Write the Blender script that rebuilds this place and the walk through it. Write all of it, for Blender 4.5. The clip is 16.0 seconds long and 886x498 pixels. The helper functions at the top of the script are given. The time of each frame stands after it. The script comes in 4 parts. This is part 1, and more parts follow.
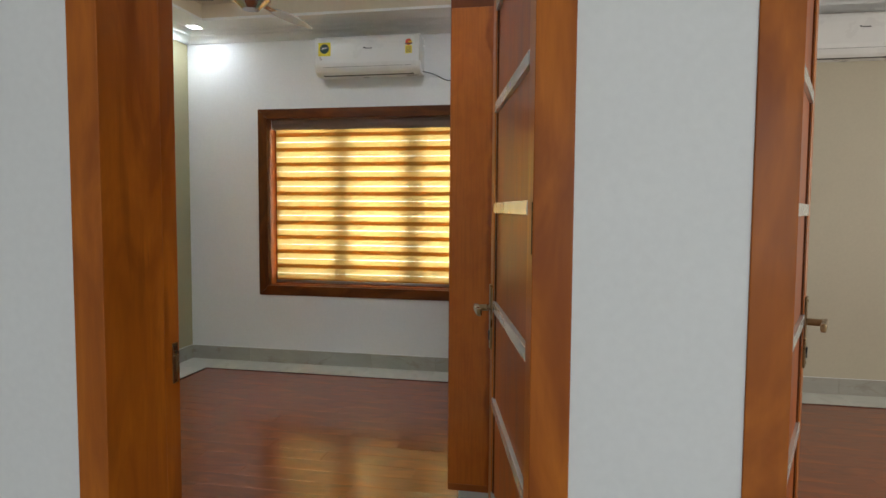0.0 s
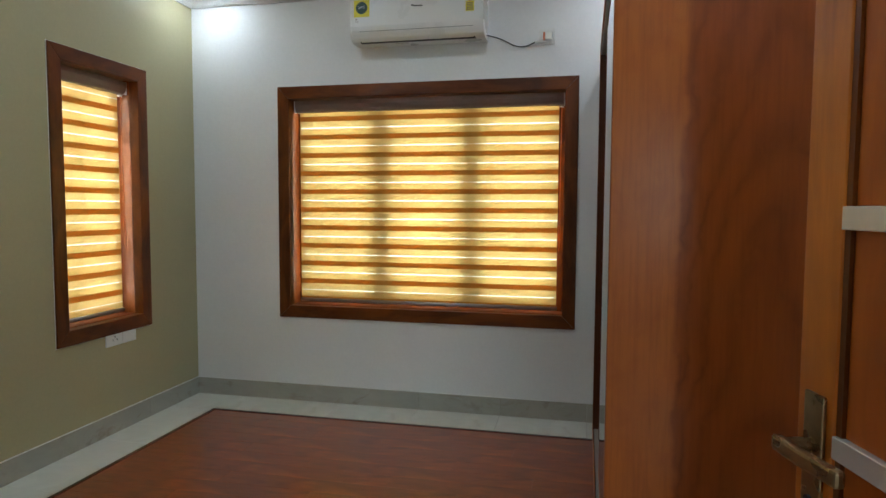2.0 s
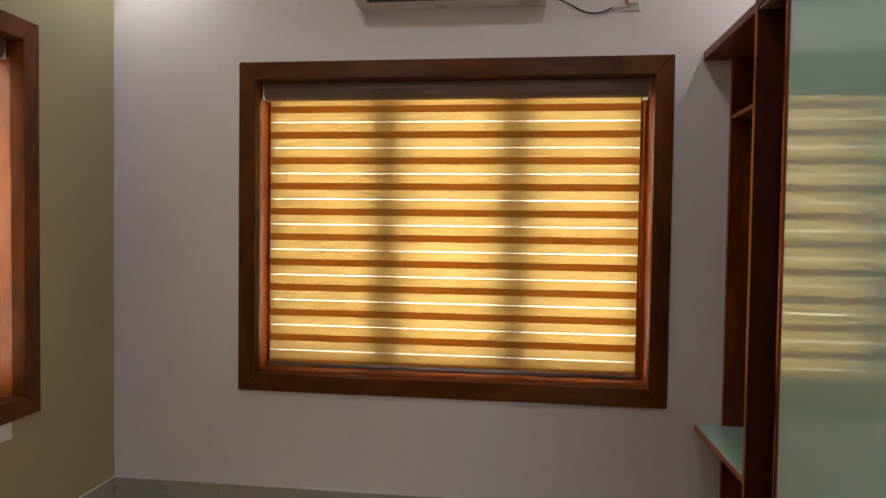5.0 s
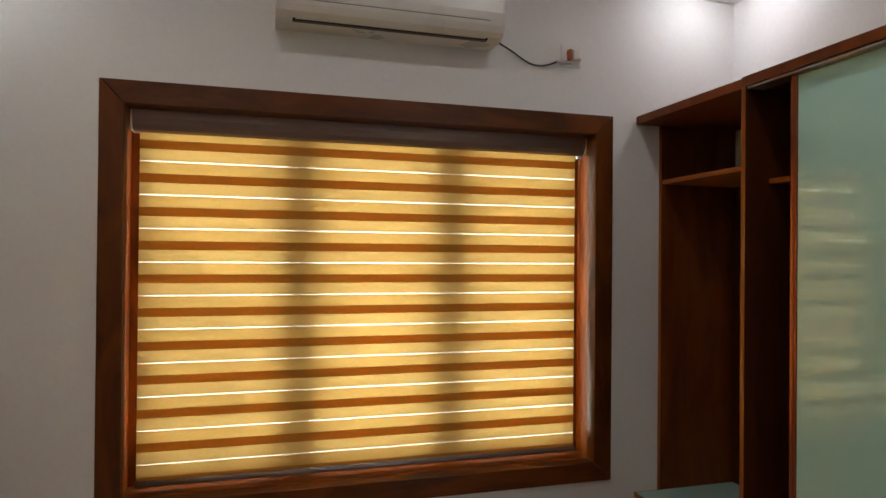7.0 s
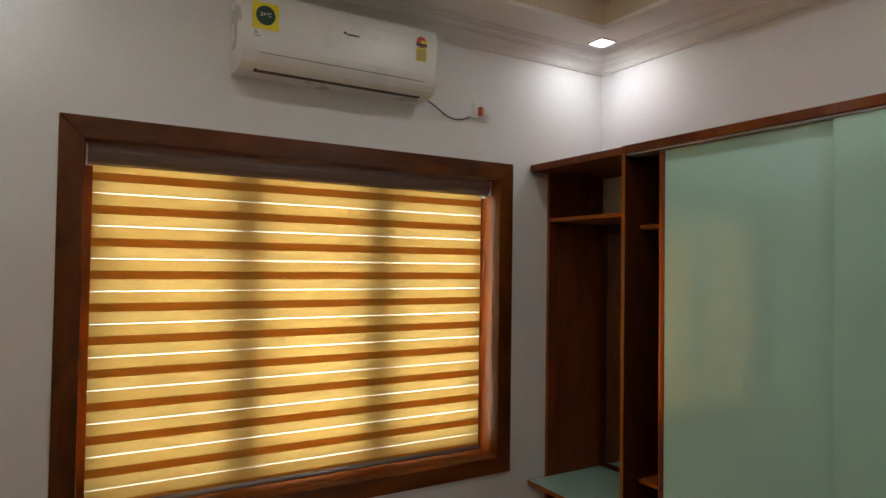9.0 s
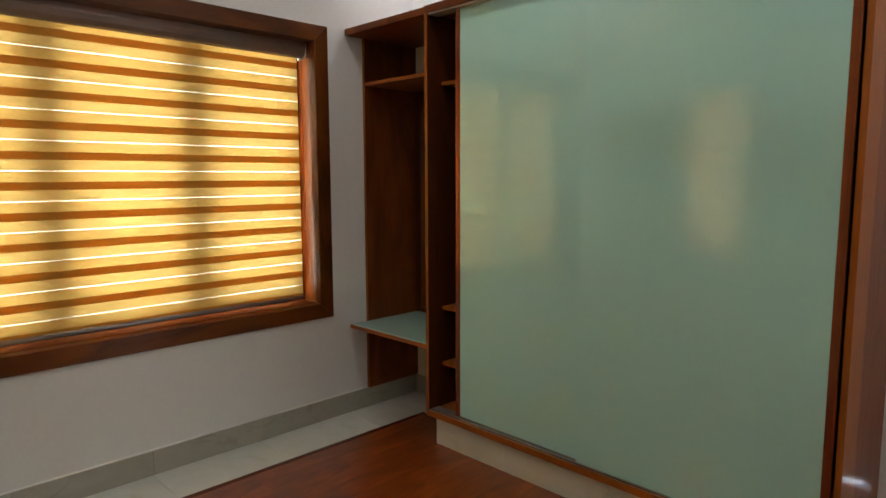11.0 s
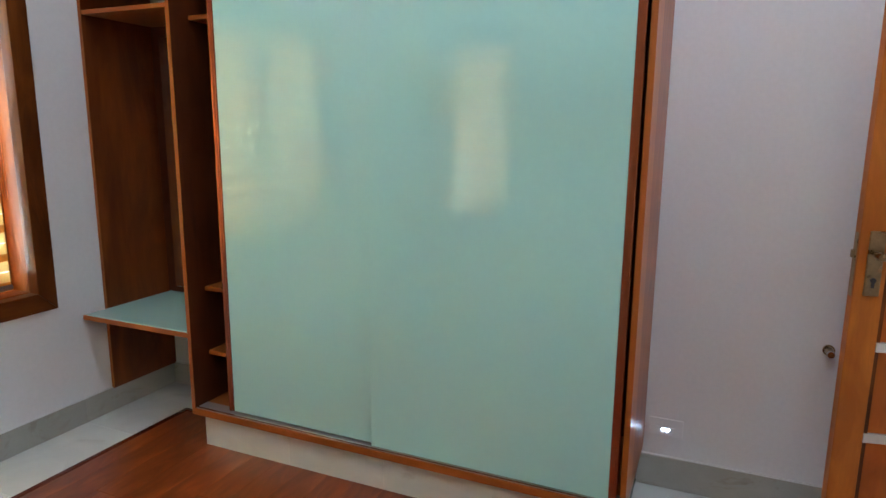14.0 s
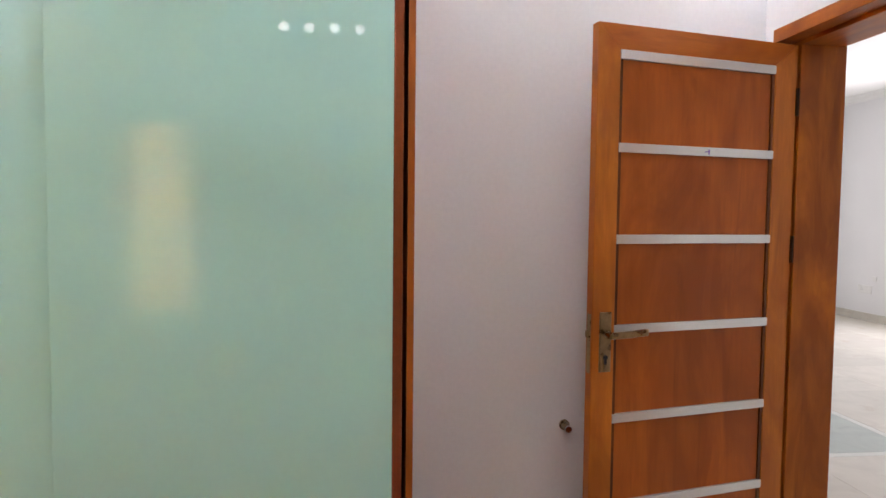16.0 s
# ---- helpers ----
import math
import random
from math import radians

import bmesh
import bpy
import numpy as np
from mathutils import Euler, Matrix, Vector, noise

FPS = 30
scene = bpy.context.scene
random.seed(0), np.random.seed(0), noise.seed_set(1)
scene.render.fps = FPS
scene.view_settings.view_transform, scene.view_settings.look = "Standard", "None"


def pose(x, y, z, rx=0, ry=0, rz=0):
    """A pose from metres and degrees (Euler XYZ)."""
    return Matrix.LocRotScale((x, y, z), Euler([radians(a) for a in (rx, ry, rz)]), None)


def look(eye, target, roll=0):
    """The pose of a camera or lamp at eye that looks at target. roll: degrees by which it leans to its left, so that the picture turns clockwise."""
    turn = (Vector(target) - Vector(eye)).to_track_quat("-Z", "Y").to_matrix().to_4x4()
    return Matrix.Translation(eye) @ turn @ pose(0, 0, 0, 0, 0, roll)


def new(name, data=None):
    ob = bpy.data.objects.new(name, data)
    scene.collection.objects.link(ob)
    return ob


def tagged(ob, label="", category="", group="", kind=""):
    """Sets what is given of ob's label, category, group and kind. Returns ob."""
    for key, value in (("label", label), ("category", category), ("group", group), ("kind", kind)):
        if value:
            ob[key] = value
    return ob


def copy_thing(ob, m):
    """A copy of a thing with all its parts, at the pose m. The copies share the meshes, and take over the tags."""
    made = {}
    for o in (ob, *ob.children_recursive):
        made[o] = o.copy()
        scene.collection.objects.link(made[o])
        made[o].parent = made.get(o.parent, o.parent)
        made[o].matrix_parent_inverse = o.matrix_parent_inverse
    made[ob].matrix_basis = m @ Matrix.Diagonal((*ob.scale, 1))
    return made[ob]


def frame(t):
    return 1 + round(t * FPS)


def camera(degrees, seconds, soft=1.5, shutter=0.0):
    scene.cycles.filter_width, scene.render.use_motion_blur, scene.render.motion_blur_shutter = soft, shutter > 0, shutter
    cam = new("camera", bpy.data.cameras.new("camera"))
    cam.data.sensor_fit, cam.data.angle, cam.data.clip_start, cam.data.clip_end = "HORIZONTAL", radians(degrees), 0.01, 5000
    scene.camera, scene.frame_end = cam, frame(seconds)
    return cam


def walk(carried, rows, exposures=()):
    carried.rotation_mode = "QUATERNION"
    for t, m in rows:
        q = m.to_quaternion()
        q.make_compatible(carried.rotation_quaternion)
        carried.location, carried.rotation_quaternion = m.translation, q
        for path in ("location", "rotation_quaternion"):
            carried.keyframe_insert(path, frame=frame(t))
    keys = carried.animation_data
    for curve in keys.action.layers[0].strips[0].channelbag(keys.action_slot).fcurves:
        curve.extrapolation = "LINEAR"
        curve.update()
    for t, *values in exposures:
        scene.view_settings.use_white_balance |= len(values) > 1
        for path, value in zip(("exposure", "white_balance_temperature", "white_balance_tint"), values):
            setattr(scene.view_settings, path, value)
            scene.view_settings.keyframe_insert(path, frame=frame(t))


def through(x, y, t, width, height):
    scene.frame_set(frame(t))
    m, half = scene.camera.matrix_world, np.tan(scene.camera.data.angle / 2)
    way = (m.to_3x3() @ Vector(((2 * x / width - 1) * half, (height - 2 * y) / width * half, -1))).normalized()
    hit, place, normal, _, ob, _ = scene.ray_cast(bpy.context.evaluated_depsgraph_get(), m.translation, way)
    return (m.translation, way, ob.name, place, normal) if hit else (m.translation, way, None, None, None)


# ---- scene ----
cam = camera(70.0, 16.0)
PATH = [
    (0, (-0.25, -0.523, 1.376), (-0.631, 1.436, 1.249), 0.4),
    (0.5, (-0.404, -0.278, 1.374), (-0.817, 1.674, 1.243), 0.5),
    (1, (-0.566, -0.031, 1.375), (-0.998, 1.918, 1.24), 0.3),
    (1.5, (-0.708, 0.212, 1.38), (-1.136, 2.161, 1.247), 0.2),
    (2, (-0.798, 0.508, 1.39), (-1.23, 2.456, 1.26), 0.3),
    (2.5, (-0.875, 0.804, 1.393), (-1.312, 2.751, 1.265), 0.3),
    (3, (-0.951, 1.029, 1.387), (-1.379, 2.979, 1.267), 0.3),
    (3.2, (-0.987, 1.123, 1.38), (-1.414, 3.074, 1.265), 0.2),
    (5.3, (-1.618, 1.75, 1.437), (-1.768, 3.744, 1.381), 0.6),
    (5.5, (-1.66, 1.821, 1.46), (-1.738, 3.818, 1.398), 0.4),
    (6, (-1.809, 1.983, 1.473), (-1.626, 3.974, 1.439), 0.4),
    (6.5, (-2.11, 2.057, 1.537), (-1.682, 4.011, 1.528), 0.4),
    (7, (-2.351, 2.147, 1.611), (-1.805, 4.071, 1.624), 0.5),
    (7.5, (-2.525, 2.159, 1.732), (-1.965, 4.079, 1.759), 0.6),
    (8, (-2.725, 2.099, 1.745), (-2.067, 3.987, 1.798), 0.7),
    (8.5, (-2.88, 2.049, 1.739), (-1.998, 3.844, 1.792), 0.8),
    (9, (-2.894, 1.958, 1.693), (-1.871, 3.675, 1.741), 0.8),
    (9.2, (-2.917, 1.915, 1.685), (-1.839, 3.599, 1.72), 0.8),
    (11.3, (-2.935, 1.643, 1.373), (-1.494, 2.999, 1.084), 0.1),
    (11.5, (-2.942, 1.647, 1.358), (-1.469, 2.96, 1.027), 0.4),
    (12, (-2.913, 1.624, 1.323), (-1.386, 2.848, 0.911), 0.4),
    (12.5, (-2.916, 1.613, 1.325), (-1.329, 2.743, 0.871), 0.4),
    (13, (-2.907, 1.696, 1.343), (-1.263, 2.735, 0.875), 0.6),
    (13.5, (-2.822, 1.814, 1.391), (-1.138, 2.785, 0.918), 0.4),
    (14, (-2.737, 1.92, 1.425), (-0.932, 2.698, 1.057), 0.5),
    (14.2, (-2.713, 1.947, 1.426), (-0.865, 2.642, 1.108), 0.4),
    (14.5, (-2.642, 1.987, 1.455), (-0.742, 2.546, 1.177), 0.4),
    (15, (-2.563, 2.046, 1.459), (-0.608, 2.419, 1.268), 0.6),
    (15.5, (-2.498, 2.111, 1.457), (-0.504, 2.195, 1.322), 0.7),
    (16, (-2.504, 2.22, 1.455), (-0.518, 2.01, 1.347), 0.6),
]
EXPOSURES = [(0.0, 0.16, 6400, 8), (1.0, 0.20, 6050, 3), (1.5, 0.08, 5950, 1), (2.0, 0.0, 6000, 4), (2.5, -0.16, 5950, 6), (3.2, -0.30, 6200, 10), (5.3, -0.36, 7250, 20), (7.0, -0.50, 7150, 17), (9.2, -0.48, 7200, 14), (11.5, 0.22, 7250, 11),
             (12.0, 0.52, 5300, -14), (12.5, 0.68, 5600, 14), (13.5, 0.80, 5700, 13), (14.5, 0.98, 5850, 12), (15.0, 1.05, 6350, 16), (15.5, 1.0, 7050, 25), (16.0, 0.92, 6550, 20)]
walk(cam, [(t, look(eye, target, roll)) for t, eye, target, roll in PATH], EXPOSURES)

# ---- world and lights ----
world = bpy.data.worlds.new("world")
scene.world = world
world.use_nodes = True
wn = world.node_tree.nodes
sky = wn.new("ShaderNodeTexSky")
sky.sky_type, sky.sun_disc, sky.sun_elevation, sky.sun_rotation = "NISHITA", False, radians(50), radians(200)
world.node_tree.links.new(sky.outputs[0], wn["Background"].inputs[0])
wn["Background"].inputs[1].default_value = 0.12


def area_light(name, m, sx, sy, power, colour, spread=180):
    data = bpy.data.lights.new(name, "AREA")
    data.shape, data.size, data.size_y, data.energy, data.color = "RECTANGLE", sx, sy, power, colour
    data.spread = radians(spread)
    ob = new(name, data)
    ob.matrix_world = m
    return ob


NORTH_POWER, WEST_POWER, HALL_POWER, EAST_HALL_POWER, DOWN_POWER = 250, 170, 36, 46, 2.4
area_light("north_window_light", look((-1.885, 5.45, 1.25), (-1.885, 4.0, 1.35)), 2.7, 2.1, NORTH_POWER, (0.90, 1.0, 0.90))
area_light("west_window_light", look((-4.30, 3.80, 1.55), (-3.0, 3.80, 1.35)), 1.3, 2.1, WEST_POWER, (0.93, 1.0, 0.92))
# two added lamps light the hall; its real light source is out of view
area_light("hall_window_light", look((0.9, -4.95, 1.6), (0.9, 0.0, 1.4)), 2.1, 1.55, HALL_POWER, (0.93, 0.98, 1.0))
area_light("hall_window_light", look((4.4, -4.95, 1.6), (4.4, 0.0, 1.4)), 1.5, 1.55, EAST_HALL_POWER, (0.98, 0.99, 1.0))
# added lamp for the second room, where no window is in view
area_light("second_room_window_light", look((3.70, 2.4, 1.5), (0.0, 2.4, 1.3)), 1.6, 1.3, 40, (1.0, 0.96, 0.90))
DOWNLIGHTS = [(-0.442, 4.43), (-3.37, 4.43), (-3.37, 1.0), (-0.442, 1.0)]
for dx, dy in DOWNLIGHTS:
    area_light("downlight_glow", look((dx, dy, 2.884), (dx, dy, 0)), 0.085, 0.085, DOWN_POWER, (0.84, 0.92, 1.0))
# unseen lamps added in the tray to raise the bedroom's overall brightness
TRAY_FILL_LIGHTS = [(-2.60, 3.45), (-1.20, 3.45), (-1.20, 1.95), (-2.60, 1.95)]
for dx, dy in TRAY_FILL_LIGHTS:
    area_light("tray_downlight_glow", look((dx, dy, 3.094), (dx, dy, 0)), 0.10, 0.10, 4.0, (0.88, 0.94, 1.0))

# ---- plan ----
XW, XE, YN, YS, YH = -3.605, -0.185, 4.69, 0.742, 0.500
CEIL = 2.90
HX0, HX1, HY0, HCEIL = -2.6, 6.6, -4.85, 3.25
RX0, RX1, RYN = -0.005, 3.60, 4.69
WINN = (-2.928, -0.841, 0.600, 2.234)
WINW = (3.390, 4.167, 0.605, 2.268)
DOOR1 = (-1.086, -0.303, 2.092)
DOOR2 = (0.087, 0.934, 2.092)


# ---- materials ----
def node_mat(name):
    m = bpy.data.materials.new(name)
    m.use_nodes = True
    return m, m.node_tree.nodes, m.node_tree.links, m.node_tree.nodes["Principled BSDF"]


def mixed(nodes, links, fac, c1, c2):
    n = nodes.new("ShaderNodeMix")
    n.data_type = "RGBA"
    if fac is not None:
        links.new(fac, n.inputs[0])
    for c, i in ((c1, 6), (c2, 7)):
        if isinstance(c, tuple):
            n.inputs[i].default_value = (*c, 1)
        else:
            links.new(c, n.inputs[i])
    return n.outputs[2]


def noise_of(nodes, links, scale, detail, stretch=(1, 1, 1), rough=0.5, distort=0.0):
    co, mp, nz = nodes.new("ShaderNodeTexCoord"), nodes.new("ShaderNodeMapping"), nodes.new("ShaderNodeTexNoise")
    mp.inputs["Scale"].default_value = stretch
    links.new(co.outputs["Object"], mp.inputs["Vector"])
    links.new(mp.outputs[0], nz.inputs["Vector"])
    nz.inputs["Scale"].default_value, nz.inputs["Detail"].default_value = scale, detail
    nz.inputs["Roughness"].default_value, nz.inputs["Distortion"].default_value = rough, distort
    return nz.outputs["Fac"]


def ramp(nodes, links, fac, lo, hi):
    r = nodes.new("ShaderNodeMapRange")
    r.inputs["From Min"].default_value, r.inputs["From Max"].default_value = lo, hi
    links.new(fac, r.inputs["Value"])
    return r.outputs[0]


def bumped(nodes, links, bsdf, height, strength, dist):
    b = nodes.new("ShaderNodeBump")
    b.inputs["Strength"].default_value, b.inputs["Distance"].default_value = strength, dist
    links.new(height, b.inputs["Height"])
    links.new(b.outputs[0], bsdf.inputs["Normal"])


def wood(name, dark, light, axis, rough=0.42, coat=0.14, scale=1.0, random_tone=0.0, figure=0.5, coat_rough=0.12):
    m, n, l, b = node_mat(name)
    stretch = {"x": (0.09, 1, 1), "y": (1, 0.09, 1), "z": (1, 1, 0.09)}[axis]
    soft = {"x": (0.3, 1, 1), "y": (1, 0.3, 1), "z": (1, 1, 0.3)}[axis]
    grain = noise_of(n, l, 95 * scale, 5, stretch, 0.6)
    broad = noise_of(n, l, 7 * scale, 4, soft, 0.55, 1.2)
    veins = noise_of(n, l, 22 * scale, 3, stretch, 0.6, 0.6)
    c = mixed(n, l, ramp(n, l, broad, 0.5 - 0.25 / max(figure, 0.1) * 0.5, 0.5 + 0.25 / max(figure, 0.1) * 0.5), dark, light)
    deep = tuple(v * 0.55 for v in dark)
    c = mixed(n, l, ramp(n, l, veins, 0.60, 0.90), c, deep)
    mid = tuple(0.5 * (p + q) for p, q in zip(dark, light))
    k = n.new("ShaderNodeMath")
    k.operation = "MULTIPLY"
    k.inputs[1].default_value = 0.35
    l.new(ramp(n, l, grain, 0.35, 0.7), k.inputs[0])
    c = mixed(n, l, k.outputs[0], c, tuple(v * 0.7 for v in mid))
    if random_tone:
        info, hs = n.new("ShaderNodeObjectInfo"), n.new("ShaderNodeHueSaturation")
        mr = n.new("ShaderNodeMapRange")
        mr.inputs["To Min"].default_value, mr.inputs["To Max"].default_value = 1 - random_tone, 1 + random_tone
        l.new(info.outputs["Random"], mr.inputs["Value"])
        l.new(mr.outputs[0], hs.inputs["Value"])
        l.new(c, hs.inputs["Color"])
        c = hs.outputs[0]
    l.new(c, b.inputs["Base Color"])
    rr = n.new("ShaderNodeMapRange")
    rr.inputs["To Min"].default_value, rr.inputs["To Max"].default_value = rough * 0.8, rough * 1.25
    l.new(broad, rr.inputs["Value"])
    l.new(rr.outputs[0], b.inputs["Roughness"])
    b.inputs["Coat Weight"].default_value, b.inputs["Coat Roughness"].default_value = coat, coat_rough
    b.inputs["Specular IOR Level"].default_value = 0.3
    bumped(n, l, b, grain, 0.12, 0.002)
    return m


def plain(name, colour, rough, metal=0.0, var=0.06, scale=6.0, bump=0.0, bscale=180.0, coat=0.0, fine=60.0):
    m, n, l, b = node_mat(name)
    big, small = noise_of(n, l, scale, 4), noise_of(n, l, fine, 3)
    add = n.new("ShaderNodeMath")
    add.operation = "ADD"
    l.new(big, add.inputs[0])
    l.new(small, add.inputs[1])
    c = mixed(n, l, ramp(n, l, add.outputs[0], 0.7, 1.3), tuple(v * (1 - var) for v in colour), tuple(min(1, v * (1 + var)) for v in colour))
    l.new(c, b.inputs["Base Color"])
    rr = n.new("ShaderNodeMapRange")
    rr.inputs["To Min"].default_value, rr.inputs["To Max"].default_value = rough * 0.85, min(1, rough * 1.15)
    l.new(big, rr.inputs["Value"])
    l.new(rr.outputs[0], b.inputs["Roughness"])
    b.inputs["Metallic"].default_value = metal
    b.inputs["Coat Weight"].default_value, b.inputs["Coat Roughness"].default_value = coat, 0.006
    if bump:
        bumped(n, l, b, noise_of(n, l, bscale, 4), bump, 0.002)
    return m


def marble(name, base, vein, rough):
    m, n, l, b = node_mat(name)
    cloud = noise_of(n, l, 3.0, 6, (1, 1, 2.2), 0.6, 1.0)
    line = noise_of(n, l, 2.2, 8, (1, 1, 2), 0.65, 2.2)
    c = mixed(n, l, ramp(n, l, cloud, 0.3, 0.7), tuple(v * 0.86 for v in base), base)
    c = mixed(n, l, ramp(n, l, line, 0.56, 0.66), c, vein)
    info, hs, mr = n.new("ShaderNodeObjectInfo"), n.new("ShaderNodeHueSaturation"), n.new("ShaderNodeMapRange")
    mr.inputs["To Min"].default_value, mr.inputs["To Max"].default_value = 0.95, 1.05
    l.new(info.outputs["Random"], mr.inputs["Value"])
    l.new(mr.outputs[0], hs.inputs["Value"])
    l.new(c, hs.inputs["Color"])
    l.new(hs.outputs[0], b.inputs["Base Color"])
    b.inputs["Roughness"].default_value = rough
    return m


def fabric(name, colour, through, see=0.0, front=None):
    m, n, l, b = node_mat(name)
    weave = noise_of(n, l, 260, 2, (0.25, 1, 1))
    c = mixed(n, l, ramp(n, l, weave, 0.3, 0.7), tuple(v * 0.96 for v in colour), colour)
    t, mx = n.new("ShaderNodeBsdfTranslucent"), n.new("ShaderNodeMixShader")
    l.new(c, t.inputs["Color"])
    l.new(mixed(n, l, ramp(n, l, weave, 0.3, 0.7), tuple(v * 0.9 for v in front or colour), front or colour), b.inputs["Base Color"])
    b.inputs["Roughness"].default_value = 0.85
    b.inputs["Specular IOR Level"].default_value = 0.1
    mx.inputs[0].default_value = through
    l.new(b.outputs[0], mx.inputs[1])
    l.new(t.outputs[0], mx.inputs[2])
    out = mx.outputs[0]
    if see:
        tr, m2 = n.new("ShaderNodeBsdfTransparent"), n.new("ShaderNodeMixShader")
        m2.inputs[0].default_value = see
        l.new(out, m2.inputs[1])
        l.new(tr.outputs[0], m2.inputs[2])
        out = m2.outputs[0]
    l.new(out, n["Material Output"].inputs[0])
    return m


def glow(name, colour, strength):
    m, n, l, b = node_mat(name)
    b.inputs["Base Color"].default_value = (0.9, 0.9, 0.9, 1)
    b.inputs["Emission Color"].default_value = (*colour, 1)
    b.inputs["Emission Strength"].default_value = strength
    return m


M_WALL = plain("white_wall_paint", (0.82, 0.82, 0.82), 0.55, var=0.025, scale=1.6, bump=0.10, bscale=90)
M_BEIGE = plain("beige_wall_paint", (0.43, 0.39, 0.235), 0.55, var=0.03, scale=1.6, bump=0.14, bscale=70)
M_CREAM = plain("cream_wall_paint", (0.55, 0.50, 0.38), 0.6, var=0.03, scale=1.6, bump=0.12, bscale=80)
M_CEIL = plain("white_ceiling_paint", (0.86, 0.86, 0.84), 0.6, var=0.02, scale=1.5, bump=0.05)
M_CEIL_WARM = plain("beige_tray_paint", (0.72, 0.63, 0.49), 0.6, var=0.03, scale=1.5, bump=0.05)
TEAK_D, TEAK_L = (0.29, 0.067, 0.0040), (0.54, 0.155, 0.011)
M_TEAK_Z = wood("polished_teak_upright", TEAK_D, TEAK_L, "z", 0.46, 0.08, figure=0.9)
M_TEAK_X = wood("polished_teak_across", TEAK_D, TEAK_L, "x", 0.46, 0.08, figure=0.9)
M_STILE = wood("golden_teak_upright", (0.40, 0.104, 0.007), (0.62, 0.190, 0.016), "z", figure=0.8)
M_STILE_X = wood("golden_teak_across", (0.36, 0.084, 0.006), (0.54, 0.148, 0.014), "x", figure=0.8)
M_DOORPANEL = wood("red_teak_panel", (0.32, 0.068, 0.0045), (0.50, 0.122, 0.011), "z", 0.45, 0.10, 0.8, figure=0.85)
M_WIN_Z = wood("dark_teak_upright", (0.070, 0.0165, 0.0018), (0.185, 0.046, 0.0045), "z", 0.34, 0.08, figure=0.9, coat_rough=0.08)
M_WIN_X = wood("dark_teak_across", (0.070, 0.0165, 0.0018), (0.185, 0.046, 0.0045), "x", 0.34, 0.08, figure=0.9, coat_rough=0.08)
M_PANEL = wood("walnut_laminate", (0.125, 0.025, 0.003), (0.24, 0.056, 0.006), "z", 0.42, 0.06, 0.7, figure=0.9)
def veneer(name, light, mid, dark):
    """Book-matched veneer: warm ground, wavy dark heartwood lines and soft cathedral figure."""
    m, n, l, b = node_mat(name)
    co, sp = n.new("ShaderNodeTexCoord"), n.new("ShaderNodeSeparateXYZ")
    l.new(co.outputs["Object"], sp.inputs[0])

    def calc(op, a, k):
        node = n.new("ShaderNodeMath")
        node.operation = op
        for socket, v in zip(node.inputs, (a, k)):
            if isinstance(v, float):
                socket.default_value = v
            else:
                l.new(v, socket)
        return node.outputs[0]

    drift = noise_of(n, l, 2.6, 3, (1, 1, 0.5), 0.5, 0.4)
    sway = noise_of(n, l, 4.0, 4, (0.2, 0.2, 1), 0.55)
    fine = noise_of(n, l, 80, 5, (1, 1, 0.06), 0.6)
    cloud = noise_of(n, l, 15, 4, (1, 1, 0.6), 0.6, 0.8)
    # heartwood begins along a wavy line; its figure is a stack of tall pointed arches
    edge = calc("ADD", calc("ADD", sp.outputs[0], -0.165), calc("MULTIPLY", calc("SUBTRACT", sway, 0.5), 0.10))
    heart = ramp(n, l, edge, -0.012, 0.014)
    rim = calc("MULTIPLY", ramp(n, l, edge, -0.006, 0.004), ramp(n, l, edge, 0.030, 0.003))
    dx = calc("ADD", calc("ADD", sp.outputs[0], -0.36), calc("MULTIPLY", calc("SUBTRACT", sway, 0.5), 0.14))
    arch = calc("ADD", calc("MULTIPLY", calc("MULTIPLY", dx, dx), 26.0), calc("ADD", sp.outputs[2], calc("MULTIPLY", drift, 1.5)))
    rings = calc("SINE", calc("MULTIPLY", arch, 17.0), 0.0)
    lines = calc("MULTIPLY", ramp(n, l, rings, 0.62, 1.0), ramp(n, l, cloud, 0.40, 0.66))
    c = mixed(n, l, calc("MULTIPLY", heart, 0.85), light, mid)
    c = mixed(n, l, calc("MULTIPLY", calc("MULTIPLY", ramp(n, l, rings, -0.6, 0.7), heart), 0.16), c, dark)
    c = mixed(n, l, calc("MULTIPLY", calc("MULTIPLY", lines, heart), 0.42), c, dark)
    c = mixed(n, l, calc("MULTIPLY", calc("MULTIPLY", rim, ramp(n, l, cloud, 0.30, 0.6)), 0.42), c, dark)
    c = mixed(n, l, calc("MULTIPLY", ramp(n, l, fine, 0.45, 0.75), 0.28), c, dark)
    c = mixed(n, l, calc("MULTIPLY", ramp(n, l, cloud, 0.45, 0.75), 0.40), c, mid)
    l.new(c, b.inputs["Base Color"])
    b.inputs["Roughness"].default_value = 0.40
    b.inputs["Specular IOR Level"].default_value = 0.3
    b.inputs["Coat Weight"].default_value, b.inputs["Coat Roughness"].default_value = 0.28, 0.20
    bumped(n, l, b, fine, 0.08, 0.002)
    return m


